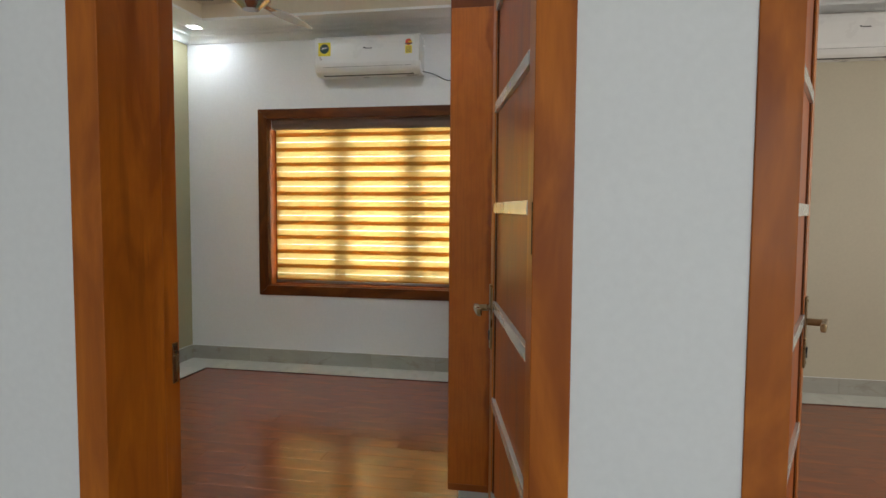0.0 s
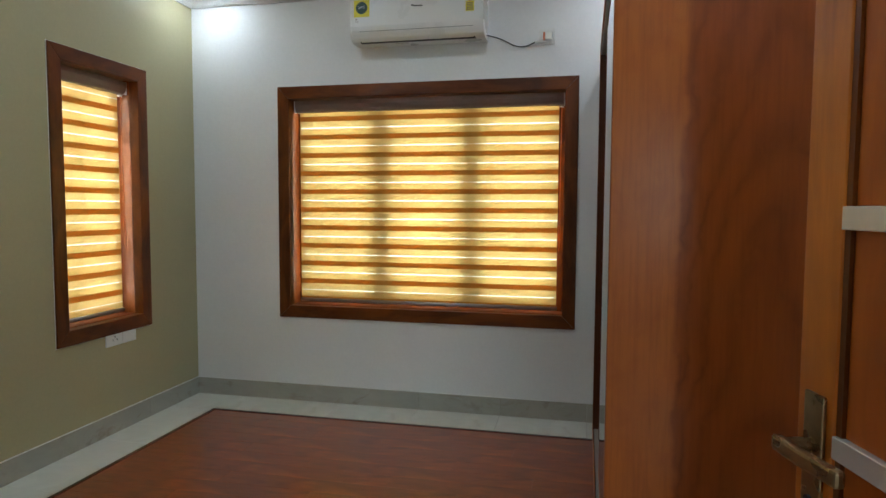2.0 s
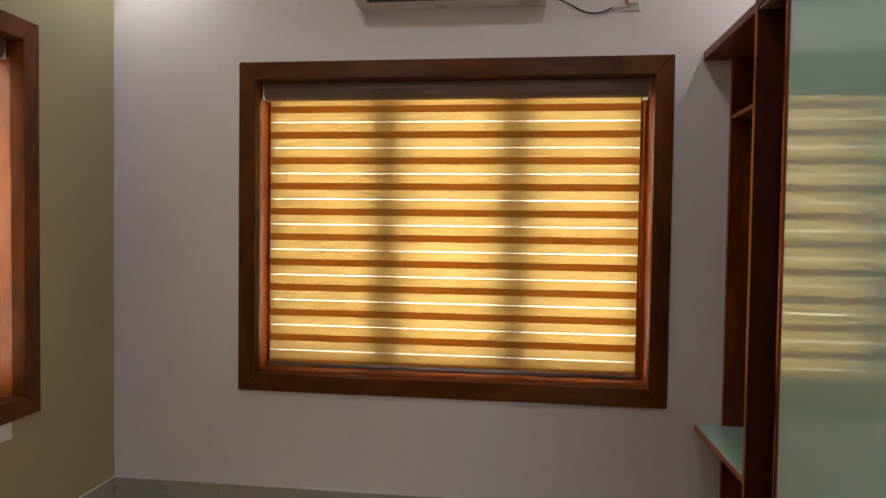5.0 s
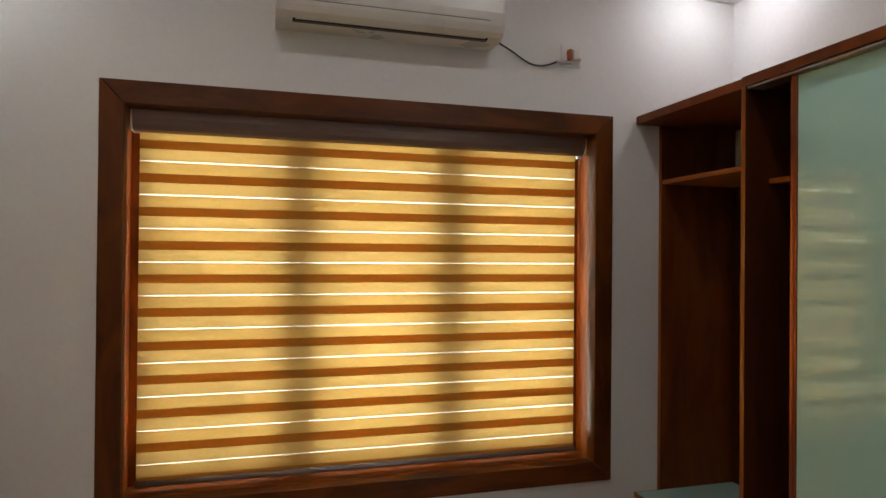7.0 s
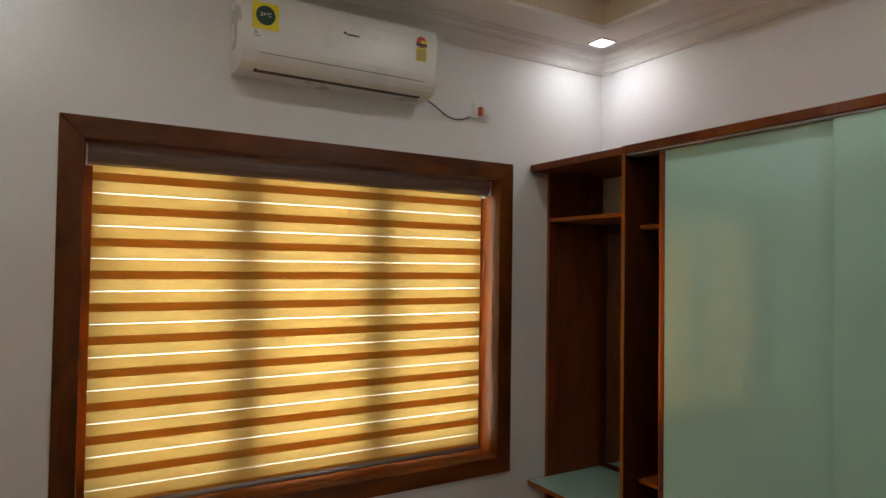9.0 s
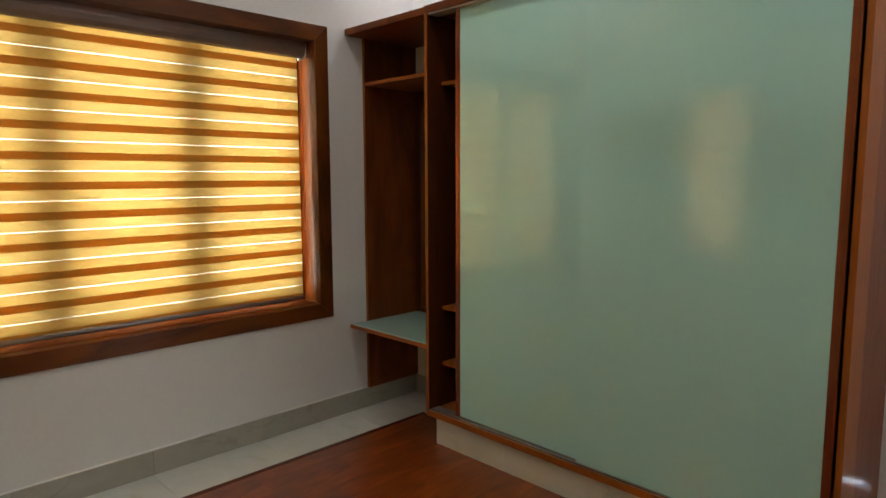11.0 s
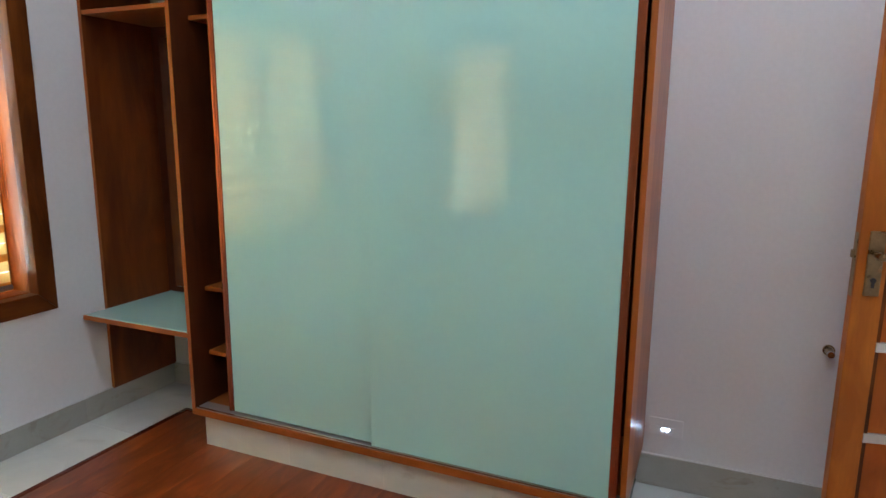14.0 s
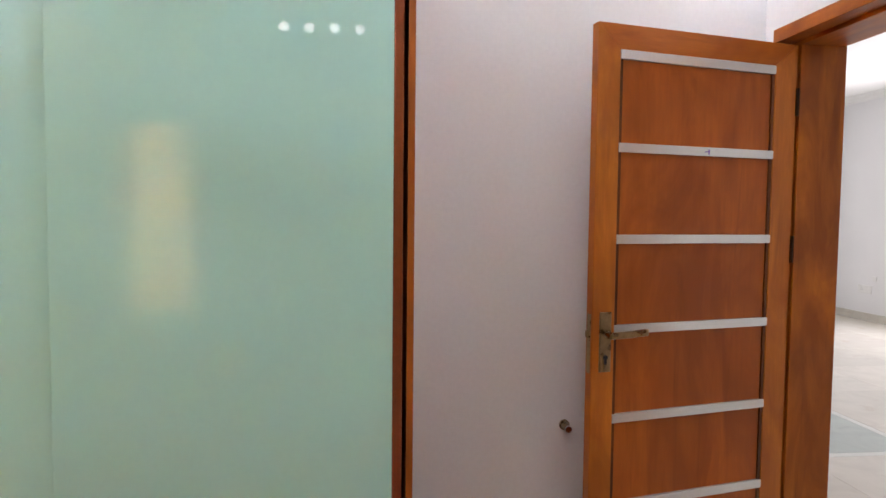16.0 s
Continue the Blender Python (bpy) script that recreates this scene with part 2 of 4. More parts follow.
M_VENEER = veneer("walnut_veneer", (0.52, 0.142, 0.014), (0.37, 0.080, 0.008), (0.10, 0.020, 0.003))
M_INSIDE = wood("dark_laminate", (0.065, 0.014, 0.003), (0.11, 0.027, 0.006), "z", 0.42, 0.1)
M_EDGE_Z = wood("orange_edge_upright", (0.30, 0.078, 0.010), (0.42, 0.118, 0.018), "z", 0.34)
M_EDGE_Y = wood("orange_edge_along", (0.30, 0.078, 0.010), (0.42, 0.118, 0.018), "y", 0.34)
M_PLANK = wood("red_brown_laminate", (0.150, 0.027, 0.005), (0.34, 0.078, 0.015), "x", 0.30, 0.7, 1.25, 0.04, figure=0.7, coat_rough=0.135)
M_EDGING = wood("dark_red_edging", (0.09, 0.016, 0.008), (0.12, 0.024, 0.011), "x", 0.25)
M_MARBLE = marble("grey_marble", (0.46, 0.44, 0.385), (0.35, 0.315, 0.26), 0.06)
M_BORDER = marble("pale_marble", (0.72, 0.735, 0.68), (0.58, 0.58, 0.52), 0.06)
M_HALLTILE = marble("cream_hall_tile", (0.72, 0.68, 0.60), (0.62, 0.56, 0.48), 0.14)
M_GREENTILE = marble("grey_green_tile", (0.52, 0.57, 0.53), (0.44, 0.48, 0.44), 0.14)
M_GROUT = plain("grout", (0.35, 0.33, 0.30), 0.8)
M_WHITE = plain("white_plastic", (0.80, 0.80, 0.78), 0.28, var=0.01)
M_DARK = plain("black_plastic", (0.012, 0.012, 0.013), 0.4)
M_GREYBROWN = plain("grey_brown_aluminium", (0.24, 0.165, 0.14), 0.30, 0.2, 0.03)
M_BAR = plain("grey_aluminium", (0.36, 0.33, 0.33), 0.30, 0.5, 0.03)
M_STRIP = plain("brushed_steel_strip", (0.78, 0.77, 0.74), 0.24, 0.55, 0.03, bump=0.03)
M_BRASS = plain("antique_brass", (0.30, 0.215, 0.115), 0.28, 0.95, 0.15, 20)
M_HINGE = plain("dark_bronze", (0.055, 0.032, 0.018), 0.4, 0.8, 0.1, 20)
M_INK = plain("violet_ink", (0.10, 0.03, 0.22), 0.6)
M_CHROME = plain("chrome", (0.60, 0.58, 0.56), 0.15, 1.0, 0.03)
M_COPPER = plain("copper_profile", (0.38, 0.105, 0.045), 0.20, 0.7, 0.06, 12)
M_GLASSP = plain("mint_back_painted_glass", (0.455, 0.79, 0.735), 0.012, 0.0, 0.012, 1.2, coat=1.0)
M_SOCKET = plain("orange_plastic", (0.55, 0.12, 0.03), 0.4)
M_CORD = plain("orange_cord", (0.42, 0.11, 0.02), 0.6)
M_CABLE = plain("dark_cable", (0.05, 0.05, 0.055), 0.45)
M_YELLOW = plain("yellow_sticker", (0.80, 0.68, 0.03), 0.45, var=0.02)
M_GREEN = plain("dark_green_print", (0.012, 0.05, 0.035), 0.45)
M_RED = plain("red_print", (0.55, 0.05, 0.02), 0.45)
M_FAN = plain("pearl_white_enamel", (0.62, 0.58, 0.52), 0.25, 0.2, 0.03)
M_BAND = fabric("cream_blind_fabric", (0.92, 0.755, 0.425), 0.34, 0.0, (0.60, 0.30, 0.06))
# single-layer strips: paling by sheer and shade of overlapping cloth are in the colours
M_BAND_PALE = fabric("pale_cream_fabric", (0.94, 0.785, 0.465), 0.335, 0.0, (0.60, 0.33, 0.09))
M_OVERLAP_SHADE = fabric("overlap_shade_fabric", (0.76, 0.35, 0.075), 0.20, 0.0, (0.52, 0.25, 0.05))
M_SHEER = fabric("sheer_blind_fabric", (0.95, 0.94, 0.88), 0.80, 0.12)
# window teak made lighter for the daylight that strikes the reveal
M_LINING_LIT = wood("lit_teak_lining", (0.15, 0.034, 0.003), (0.27, 0.068, 0.006), "z", 0.50, 0.03, figure=0.9)
M_LED = glow("led_panel", (0.88, 0.94, 1.0), 22)
M_FOOT = glow("foot_led", (0.66, 0.82, 1.0), 18)
M_BULB = glow("frosted_lamp", (1.0, 0.97, 0.94), 3.0)
m, n_, l_, b_ = node_mat("window_glass")
b_.inputs["Transmission Weight"].default_value, b_.inputs["Roughness"].default_value, b_.inputs["IOR"].default_value = 1.0, 0.0, 1.45
M_GLASS = m
m, n_, l_, b_ = node_mat("mirror")
b_.inputs["Metallic"].default_value, b_.inputs["Roughness"].default_value, b_.inputs["Base Color"].default_value = 1.0, 0.02, (0.86, 0.88, 0.87, 1)
M_MIRROR = m


# ---- mesh helpers ----
def box(bm, x0, x1, y0, y1, z0, z1, bevel=0.0, seg=2):
    r = bmesh.ops.create_cube(bm, size=1.0)
    vs = r["verts"]
    for v in vs:
        v.co = Vector((x0 + (v.co.x + 0.5) * (x1 - x0), y0 + (v.co.y + 0.5) * (y1 - y0), z0 + (v.co.z + 0.5) * (z1 - z0)))
    if bevel:
        es = list({e for v in vs for e in v.link_edges})
        bmesh.ops.bevel(bm, geom=es, offset=bevel, segments=seg, affect="EDGES", profile=0.5)
    return bm


def boxes(*rows, bevel=0.0):
    bm = bmesh.new()
    for r in rows:
        box(bm, *r, bevel=bevel)
    return bm


def prism(pts, y0, y1, bevel=0.0):
    """An upright outline in x and z, swept from y0 to y1."""
    bm = bmesh.new()
    a = [bm.verts.new((x, y0, z)) for x, z in pts]
    c = [bm.verts.new((x, y1, z)) for x, z in pts]
    k = len(pts)
    for i in range(k):
        bm.faces.new((a[i], a[(i + 1) % k], c[(i + 1) % k], c[i]))
    bm.faces.new(a[::-1])
    bm.faces.new(c)
    bmesh.ops.recalc_face_normals(bm, faces=bm.faces)
    if bevel:
        bmesh.ops.bevel(bm, geom=bm.edges[:], offset=bevel, segments=2, affect="EDGES", profile=0.5)
    return bm


def rod(bm, p, q, r, r2=None, seg=16):
    p, q = Vector(p), Vector(q)
    d = q - p
    m4 = Matrix.Translation((p + q) / 2) @ d.to_track_quat("Z", "Y").to_matrix().to_4x4()
    bmesh.ops.create_cone(bm, cap_ends=True, segments=seg, radius1=r, radius2=r if r2 is None else r2, depth=d.length, matrix=m4)
    return bm


def profile(bm, pts, axis, a, b):
    """Sweeps a closed outline along x or y from a to b."""
    def at(u, v, w):
        return (w, u, v) if axis == "x" else (u, w, v)
    s = [bm.verts.new(at(u, v, a)) for u, v in pts]
    e = [bm.verts.new(at(u, v, b)) for u, v in pts]
    k = len(pts)
    for i in range(k):
        bm.faces.new((s[i], s[(i + 1) % k], e[(i + 1) % k], e[i]))
    bm.faces.new(s[::-1])
    bm.faces.new(e)
    bmesh.ops.recalc_face_normals(bm, faces=bm.faces)
    return bm


def mesh_of(name, bm, material, smooth=False):
    me = bpy.data.meshes.new(name)
    if smooth:
        for fc in bm.faces:
            fc.smooth = True
    bm.to_mesh(me)
    bm.free()
    me.materials.append(material)
    return me


def part(name, bm, material, parent, label="", smooth=False):
    ob = new(name, mesh_of(name, bm, material, smooth))
    ob.parent = parent
    if label:
        tagged(ob, label)
    return ob


def solid(name, bm, material, label, category, kind="structure", group=""):
    return tagged(new(name, mesh_of(name, bm, material)), label, category, group, kind)


def thing(name, m4, label, category, group="", kind=""):
    ob = new(name)
    ob.empty_display_size = 0.1
    ob.matrix_world = m4
    return tagged(ob, label, category, group, kind)


def cable(name, pts, r, material, parent=None):
    cu = bpy.data.curves.new(name, "CURVE")
    cu.dimensions, cu.bevel_depth, cu.bevel_resolution, cu.use_fill_caps = "3D", r, 3, True
    sp = cu.splines.new("NURBS")
    sp.points.add(len(pts) - 1)
    for q, p in zip(sp.points, pts):
        q.co = (*p, 1)
    sp.use_endpoint_u, sp.order_u = True, 4
    tmp = bpy.data.objects.new("tmp", cu)
    me = bpy.data.meshes.new_from_object(tmp)
    bpy.data.objects.remove(tmp)
    me.name = name
    me.materials.clear()
    me.materials.append(material)
    ob = new(name, me)
    ob.parent = parent
    return ob


def lettering(name, text, size, m4, material, parent):
    cu = bpy.data.curves.new(name, "FONT")
    cu.body, cu.size, cu.extrude, cu.align_x, cu.align_y = text, size, 0.0004, "CENTER", "CENTER"
    tmp = bpy.data.objects.new("tmp", cu)
    me = bpy.data.meshes.new_from_object(tmp)
    bpy.data.objects.remove(tmp)
    me.materials.clear()
    me.materials.append(material)
    ob = new(name, me)
    ob.parent, ob.matrix_basis = parent, m4
    return ob


# ---- walls, floor slabs and ceilings ----
def wall_x(name, x0, x1, y0, y1, z1, holes, material, label):
    """A wall along x with upright openings (x0, x1, z0, z1)."""
    rows, x = [], x0
    for a, b, c, d in sorted(holes):
        rows.append((x, a, y0, y1, 0, z1))
        if c > 0:
            rows.append((a, b, y0, y1, 0, c))
        rows.append((a, b, y0, y1, d, z1))
        x = b
    rows.append((x, x1, y0, y1, 0, z1))
    return solid(name, boxes(*rows), material, label, "wall")


def wall_y(name, x0, x1, y0, y1, z1, holes, material, label):
    rows, y = [], y0
    for a, b, c, d in sorted(holes):
        rows.append((x0, x1, y, a, 0, z1))
        if c > 0:
            rows.append((x0, x1, a, b, 0, c))
        rows.append((x0, x1, a, b, d, z1))
        y = b
    rows.append((x0, x1, y, y1, 0, z1))
    return solid(name, boxes(*rows), material, label, "wall")


JW = 0.064
hole_n = (WINN[0] + 0.03, WINN[1] - 0.03, WINN[2] + 0.03, WINN[3] - 0.03)
hole_w = (WINW[0] + 0.03, WINW[1] - 0.03, WINW[2] + 0.03, WINW[3] - 0.03)
wall_x("wall_north", XW, XE, YN, YN + 0.22, 3.2, [hole_n], M_WALL, "white painted plaster wall with a wide window")
wall_y("wall_west", XW - 0.22, XW, 0.3, YN + 0.22, 3.2, [hole_w], M_BEIGE, "olive beige painted plaster wall with a narrow window")
wall_y("wall_east", XE, RX0, YS, RYN + 0.22, 3.2, [], M_WALL, "white painted plaster partition wall")
hole_1 = (DOOR1[0] - JW + 0.004, DOOR1[1] + JW - 0.004, 0, DOOR1[2] + JW - 0.004)
hole_2 = (DOOR2[0] - JW + 0.004, DOOR2[1] + JW - 0.004, 0, DOOR2[2] + JW - 0.004)
wall_x("wall_south", XW, HX1, YH, YS, 3.3, [hole_1, hole_2], M_WALL, "white painted plaster wall with two doorways")
wall_x("wall_north_second_room", RX0, RX1, RYN, RYN + 0.22, 3.2, [], M_CREAM, "cream beige painted plaster wall")
# the opening in this unseen wall is made up to admit the added lamp
wall_y("wall_east_second_room", RX1, RX1 + 0.2, YS, RYN + 0.22, 3.2, [(1.6, 3.2, 0.85, 2.15)], M_CREAM, "cream painted plaster wall with an added opening for fill light")
# both openings are made up for the added hall lamps
wall_x("wall_south_hall", HX0 - 0.2, HX1 + 0.2, HY0 - 0.2, HY0, 3.4, [(-0.2, 2.0, 0.8, 2.4), (3.6, 5.2, 0.8, 2.4)], M_WALL, "white painted plaster wall with two added openings for the hall's fill light")
wall_y("wall_west_hall", HX0 - 0.2, HX0, HY0, YH, 3.4, [], M_WALL, "white painted plaster wall")
wall_y("wall_east_hall", HX1, HX1 + 0.2, HY0, YS, 3.4, [], M_WALL, "white painted plaster wall")
solid("floor_slab", boxes((XW - 0.3, HX1 + 0.3, HY0 - 0.3, RYN + 0.3, -0.16, -0.014)), M_GROUT, "grey screed under the tiles and planks", "floor")

# Tray ceiling of the bedroom
TX0, TX1, TY0, TY1, TZ = XW + 0.39, XE - 0.39, YS + 0.396, YN - 0.396, 3.06
bm = bmesh.new()
box(bm, XW, XE, TY1, YN, CEIL, CEIL + 0.02)
box(bm, XW, XE, YS, TY0, CEIL, CEIL + 0.02)
box(bm, XW, TX0, TY0, TY1, CEIL, CEIL + 0.02)
box(bm, TX1, XE, TY0, TY1, CEIL, CEIL + 0.02)
solid("ceiling_border", bm, M_CEIL, "white plaster ceiling border round a recessed tray", "ceiling")
bm = bmesh.new()
box(bm, TX0 - 0.02, TX1 + 0.02, TY1, TY1 + 0.02, CEIL + 0.021, TZ + 0.1)
box(bm, TX0 - 0.02, TX1 + 0.02, TY0 - 0.02, TY0, CEIL + 0.021, TZ + 0.1)
box(bm, TX0 - 0.02, TX0, TY0, TY1, CEIL + 0.021, TZ + 0.1)
box(bm, TX1, TX1 + 0.02, TY0, TY1, CEIL + 0.021, TZ + 0.1)
box(bm, TX0, TX1, TY0, TY1, TZ + 0.05, TZ + 0.1)
solid("ceiling_tray", bm, M_CEIL_WARM, "beige painted recessed ceiling tray", "ceiling")
solid("ceiling_second_room", boxes((RX0, RX1, YS, RYN, CEIL, CEIL + 0.15)), M_CEIL, "white plaster ceiling", "ceiling")
solid("ceiling_hall", boxes((HX0, HX1, HY0, YH, HCEIL, HCEIL + 0.15)), M_CEIL, "white plaster hall ceiling", "ceiling")
solid("roof_slab", boxes((XW - 0.22, RX1 + 0.2, YH, RYN + 0.22, 3.42, 3.55)), M_GROUT, "concrete roof slab above the ceilings", "roof")


def coving_outline(flip, wall, top):
    """Two beads on the wall, two hollow sweeps with a step between, and a stepped edge under the ceiling."""
    s, h = -1 if flip else 1, 0.080
    quarter = [math.pi / 2 * i / 6 for i in range(7)]
    pts = [(0, 0), (0.010, 0), (0.014, 0.003), (0.014, 0.009), (0.020, 0.009), (0.023, 0.012), (0.023, 0.017)]
    pts += [(0.025 + 0.058 * (1 - math.cos(a)), 0.018 + 0.030 * math.sin(a)) for a in quarter]
    pts += [(0.083, 0.053), (0.091, 0.053)]
    pts += [(0.092 + 0.040 * (1 - math.cos(a)), 0.054 + 0.013 * math.sin(a)) for a in quarter]
    pts += [(0.132, 0.071), (0.144, 0.071), (0.146, 0.075), (0.158, 0.075), (0.160, h), (0, h)]
    return [(wall + s * u, top - h + v) for u, v in pts]


def coving(name, x0, x1, y0, y1, top, mat_, label):
    th = thing(name, pose(0, 0, 0), label, "coving", kind="structure")
    part("moulding", profile(bmesh.new(), coving_outline(True, y1, top), "x", x0, x1), mat_, th)
    part("moulding", profile(bmesh.new(), coving_outline(False, y0, top), "x", x0, x1), mat_, th)
    part("moulding", profile(bmesh.new(), coving_outline(False, x0, top), "y", y0 + 0.001, y1 - 0.001), mat_, th)
    part("moulding", profile(bmesh.new(), coving_outline(True, x1, top), "y", y0 + 0.001, y1 - 0.001), mat_, th)
    return th


coving("coving", XW, XE, YS, YN, CEIL - 0.001, M_CEIL, "white stepped plaster coving round the ceiling")
coving("tray_coving", TX0, TX1, TY0, TY1, TZ + 0.049, M_CEIL_WARM, "beige plaster coving inside the ceiling tray")
coving("second_room_coving", RX0, RX1, YS, RYN, CEIL - 0.001, M_CEIL, "white plaster coving")
coving("hall_coving", HX0, HX1, HY0, YH, HCEIL - 0.001, M_CEIL, "white plaster coving in the hall")


# ---- windows with zebra blinds ----
def window(name, w, h, m4, mats, mullions, label):
    """Local frame: x along the wall, y outward, z up, origin at the frame's lower left corner on the wall face."""
    mx, mz = mats
    th = thing(name, m4, label, "window", kind="structure")
    fw = 0.085
    g = 0.0004
    part("window_frame", prism([(g, h), (w - g, h), (w - fw - g, h - fw), (fw + g, h - fw)], -0.014, 0.052, 0.003), mx, th)
    part("window_frame", prism([(g, 0), (w - g, 0), (w - fw - g, fw), (fw + g, fw)], -0.014, 0.052, 0.003), mx, th)
    part("window_frame", prism([(0, g), (fw, fw + g), (fw, h - fw - g), (0, h - g)], -0.014, 0.052, 0.003), mz, th)
    part("window_frame", prism([(w, g), (w - fw, fw + g), (w - fw, h - fw - g), (w, h - g)], -0.014, 0.052, 0.003), mz, th)
    for row in ((-0.003, w + 0.003, h + 0.0005, h + 0.003), (-0.003, w + 0.003, -0.003, -0.0005), (-0.003, -0.0005, 0, h), (w + 0.0005, w + 0.003, 0, h)):
        part("caulk_line", boxes((row[0], row[1], -0.0035, -0.0003, row[2], row[3])), M_CEIL, th)
    # reveal lining, stepped back from the face frame; sides and sill carry daylight in their colour
    e = 0.075
    part("reveal_lining", boxes((e, w - e, 0.053, 0.228, h - e, h - 0.035)), mx, th)
    part("window_sill", boxes((e, w - e, 0.053, 0.228, 0.035, e + 0.012), bevel=0.003), M_LINING_LIT, th)
    part("reveal_lining", boxes((0.035, e, 0.053, 0.228, e, h - e)), M_LINING_LIT, th)
    part("reveal_lining", boxes((w - e, w - 0.035, 0.053, 0.228, e, h - e)), M_LINING_LIT, th)
    # sashes
    k = mullions + 1
    step = (w - 2 * e) / k
    for i in range(k):
        a, b = e + i * step, e + (i + 1) * step
        s = 0.074
        sash = part("sash", boxes((a + 0.0002, b - 0.0002, 0.178, 0.224, e + 0.013, e + 0.013 + s), (a + 0.0002, b - 0.0002, 0.178, 0.224, h - e - s, h - e - 0.0002),
                                  (a + 0.0002, a + s, 0.178, 0.224, e + 0.013 + s, h - e - s), (b - s, b - 0.0002, 0.178, 0.224, e + 0.013 + s, h - e - s)), mz, th)
        g = part("pane", boxes((a + s, b - s, 0.198, 0.202, e + 0.013 + s, h - e - s)), M_GLASS, sash)
        g.visible_shadow = False
    return th


def zebra_blind(name, w, h, m4, line0, label, cord=True):
    """Local frame as for window(); w and h are the clear opening, origin at its lower left corner;
    line0 is the height of one clear slit."""
    th = thing(name, m4, label, "blind")
    gap, y = 0.012, 0.106
    top = h - 0.004
    bm = bmesh.new()
    out = [(y - 0.045, top), (y - 0.047, top - 0.03), (y - 0.040, top - 0.055), (y - 0.028, top - 0.074), (y - 0.012, top - 0.080), (y + 0.028, top - 0.080), (y + 0.03, top)]
    part("cassette", profile(bm, out, "x", gap, w - gap), M_GREYBROWN, th, "grey-brown aluminium head cassette")
    part("cassette_cap", boxes((gap - 0.006, gap - 0.0005, y - 0.044, y + 0.028, top - 0.079, top - 0.001), bevel=0.002), M_WHITE, th)
    part("cassette_cap", boxes((w - gap + 0.0005, w - gap + 0.006, y - 0.044, y + 0.028, top - 0.079, top - 0.001), bevel=0.002), M_WHITE, th)
    f0, f1 = gap + 0.020, w - gap - 0.030
    zb, zt = 0.042, top - 0.078
    # one layer repeats: clear slit, band, overlap band, paler band; the overlap's shade is in its colour
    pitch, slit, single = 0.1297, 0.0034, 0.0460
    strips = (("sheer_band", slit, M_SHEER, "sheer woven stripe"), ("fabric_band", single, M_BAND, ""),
              ("overlap_band", pitch - slit - 2 * single, M_OVERLAP_SHADE, "orange-brown stripe with the overlap's shade in its colour"), ("fabric_band", single, M_BAND_PALE, ""))
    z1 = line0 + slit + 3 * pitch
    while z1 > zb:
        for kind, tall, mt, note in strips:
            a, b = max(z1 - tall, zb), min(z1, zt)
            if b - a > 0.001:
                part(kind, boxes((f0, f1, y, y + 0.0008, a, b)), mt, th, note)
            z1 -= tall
    bm = bmesh.new()
    rod(bm, (f0 - 0.004, y + 0.003, 0.030), (f1 + 0.004, y + 0.003, 0.030), 0.0135, seg=20)
    part("bottom_rail", bm, M_BAR, th, "grey aluminium bottom rail", True)
    if cord:
        x = w - 0.024
        part("cord_clip", boxes((x - 0.01, x + 0.012, y - 0.012, y + 0.008, top - 0.092, top - 0.081), bevel=0.002), M_WHITE, th)
        cable("pull_cord", [(x - 0.004, y - 0.01, top - 0.09), (x - 0.005, y - 0.012, h * 0.6), (x + 0.004, y - 0.02, h * 0.36), (x - 0.004, y - 0.03, h * 0.28), (x - 0.012, y - 0.02, h * 0.29), (x - 0.008, y - 0.01, h * 0.45), (x + 0.002, y - 0.008, top - 0.09)], 0.0016, M_CORD, th)
    return th


wn_w, wn_h = WINN[1] - WINN[0], WINN[3] - WINN[2]
ww_w, ww_h = WINW[1] - WINW[0], WINW[3] - WINW[2]
MN = pose(WINN[0], YN, WINN[2])
MW = pose(XW, WINW[0], WINW[2], 0, 0, 90)
window("window_1", wn_w, wn_h, MN, (M_WIN_X, M_WIN_Z), 2, "wide three-pane window in a dark polished teak frame")
window("window_2", ww_w, ww_h, MW, (M_WIN_X, M_WIN_Z), 0, "narrow single-pane window in a dark polished teak frame")
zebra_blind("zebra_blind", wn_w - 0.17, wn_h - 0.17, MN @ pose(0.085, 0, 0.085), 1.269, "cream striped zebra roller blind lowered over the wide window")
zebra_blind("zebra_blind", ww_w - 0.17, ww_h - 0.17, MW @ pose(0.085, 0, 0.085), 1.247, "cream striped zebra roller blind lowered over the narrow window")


# ---- doors ----
def door_frame(name, x0, x1, z1, label):
    th = thing(name, pose(0, 0, 0), label, "door frame", kind="structure")
    ya, yb, yr = YH - 0.004, YS + 0.004, 0.675
    part("jamb", boxes((x0 - JW, x0, ya, yr, 0, z1), (x0 - JW, x0 - 0.014, yr, yb, 0, z1), bevel=0.002), M_TEAK_Z, th)
    part("jamb", boxes((x1, x1 + JW, ya, yr, 0, z1), (x1 + 0.014, x1 + JW, yr, yb, 0, z1), bevel=0.002), M_TEAK_Z, th)
    part("head", boxes((x0 - JW, x1 + JW, ya, yr, z1, z1 + JW), (x0 - JW, x1 + JW, yr, yb, z1 + 0.014, z1 + JW), bevel=0.002), M_TEAK_X, th)
    return th


door_frame("door_frame_1", *DOOR1, "polished teak door frame of the bedroom doorway")
door_frame("door_frame_2", *DOOR2, "polished teak door frame of the second doorway")
strike = thing("strike_plate", pose(DOOR1[0] - 0.0135, 0.722, 0.985), "dark brass strike plate on the door jamb", "strike plate")
part("plate", boxes((0, 0.003, -0.004, 0.014, 0, 0.09), bevel=0.001), M_BRASS, strike)
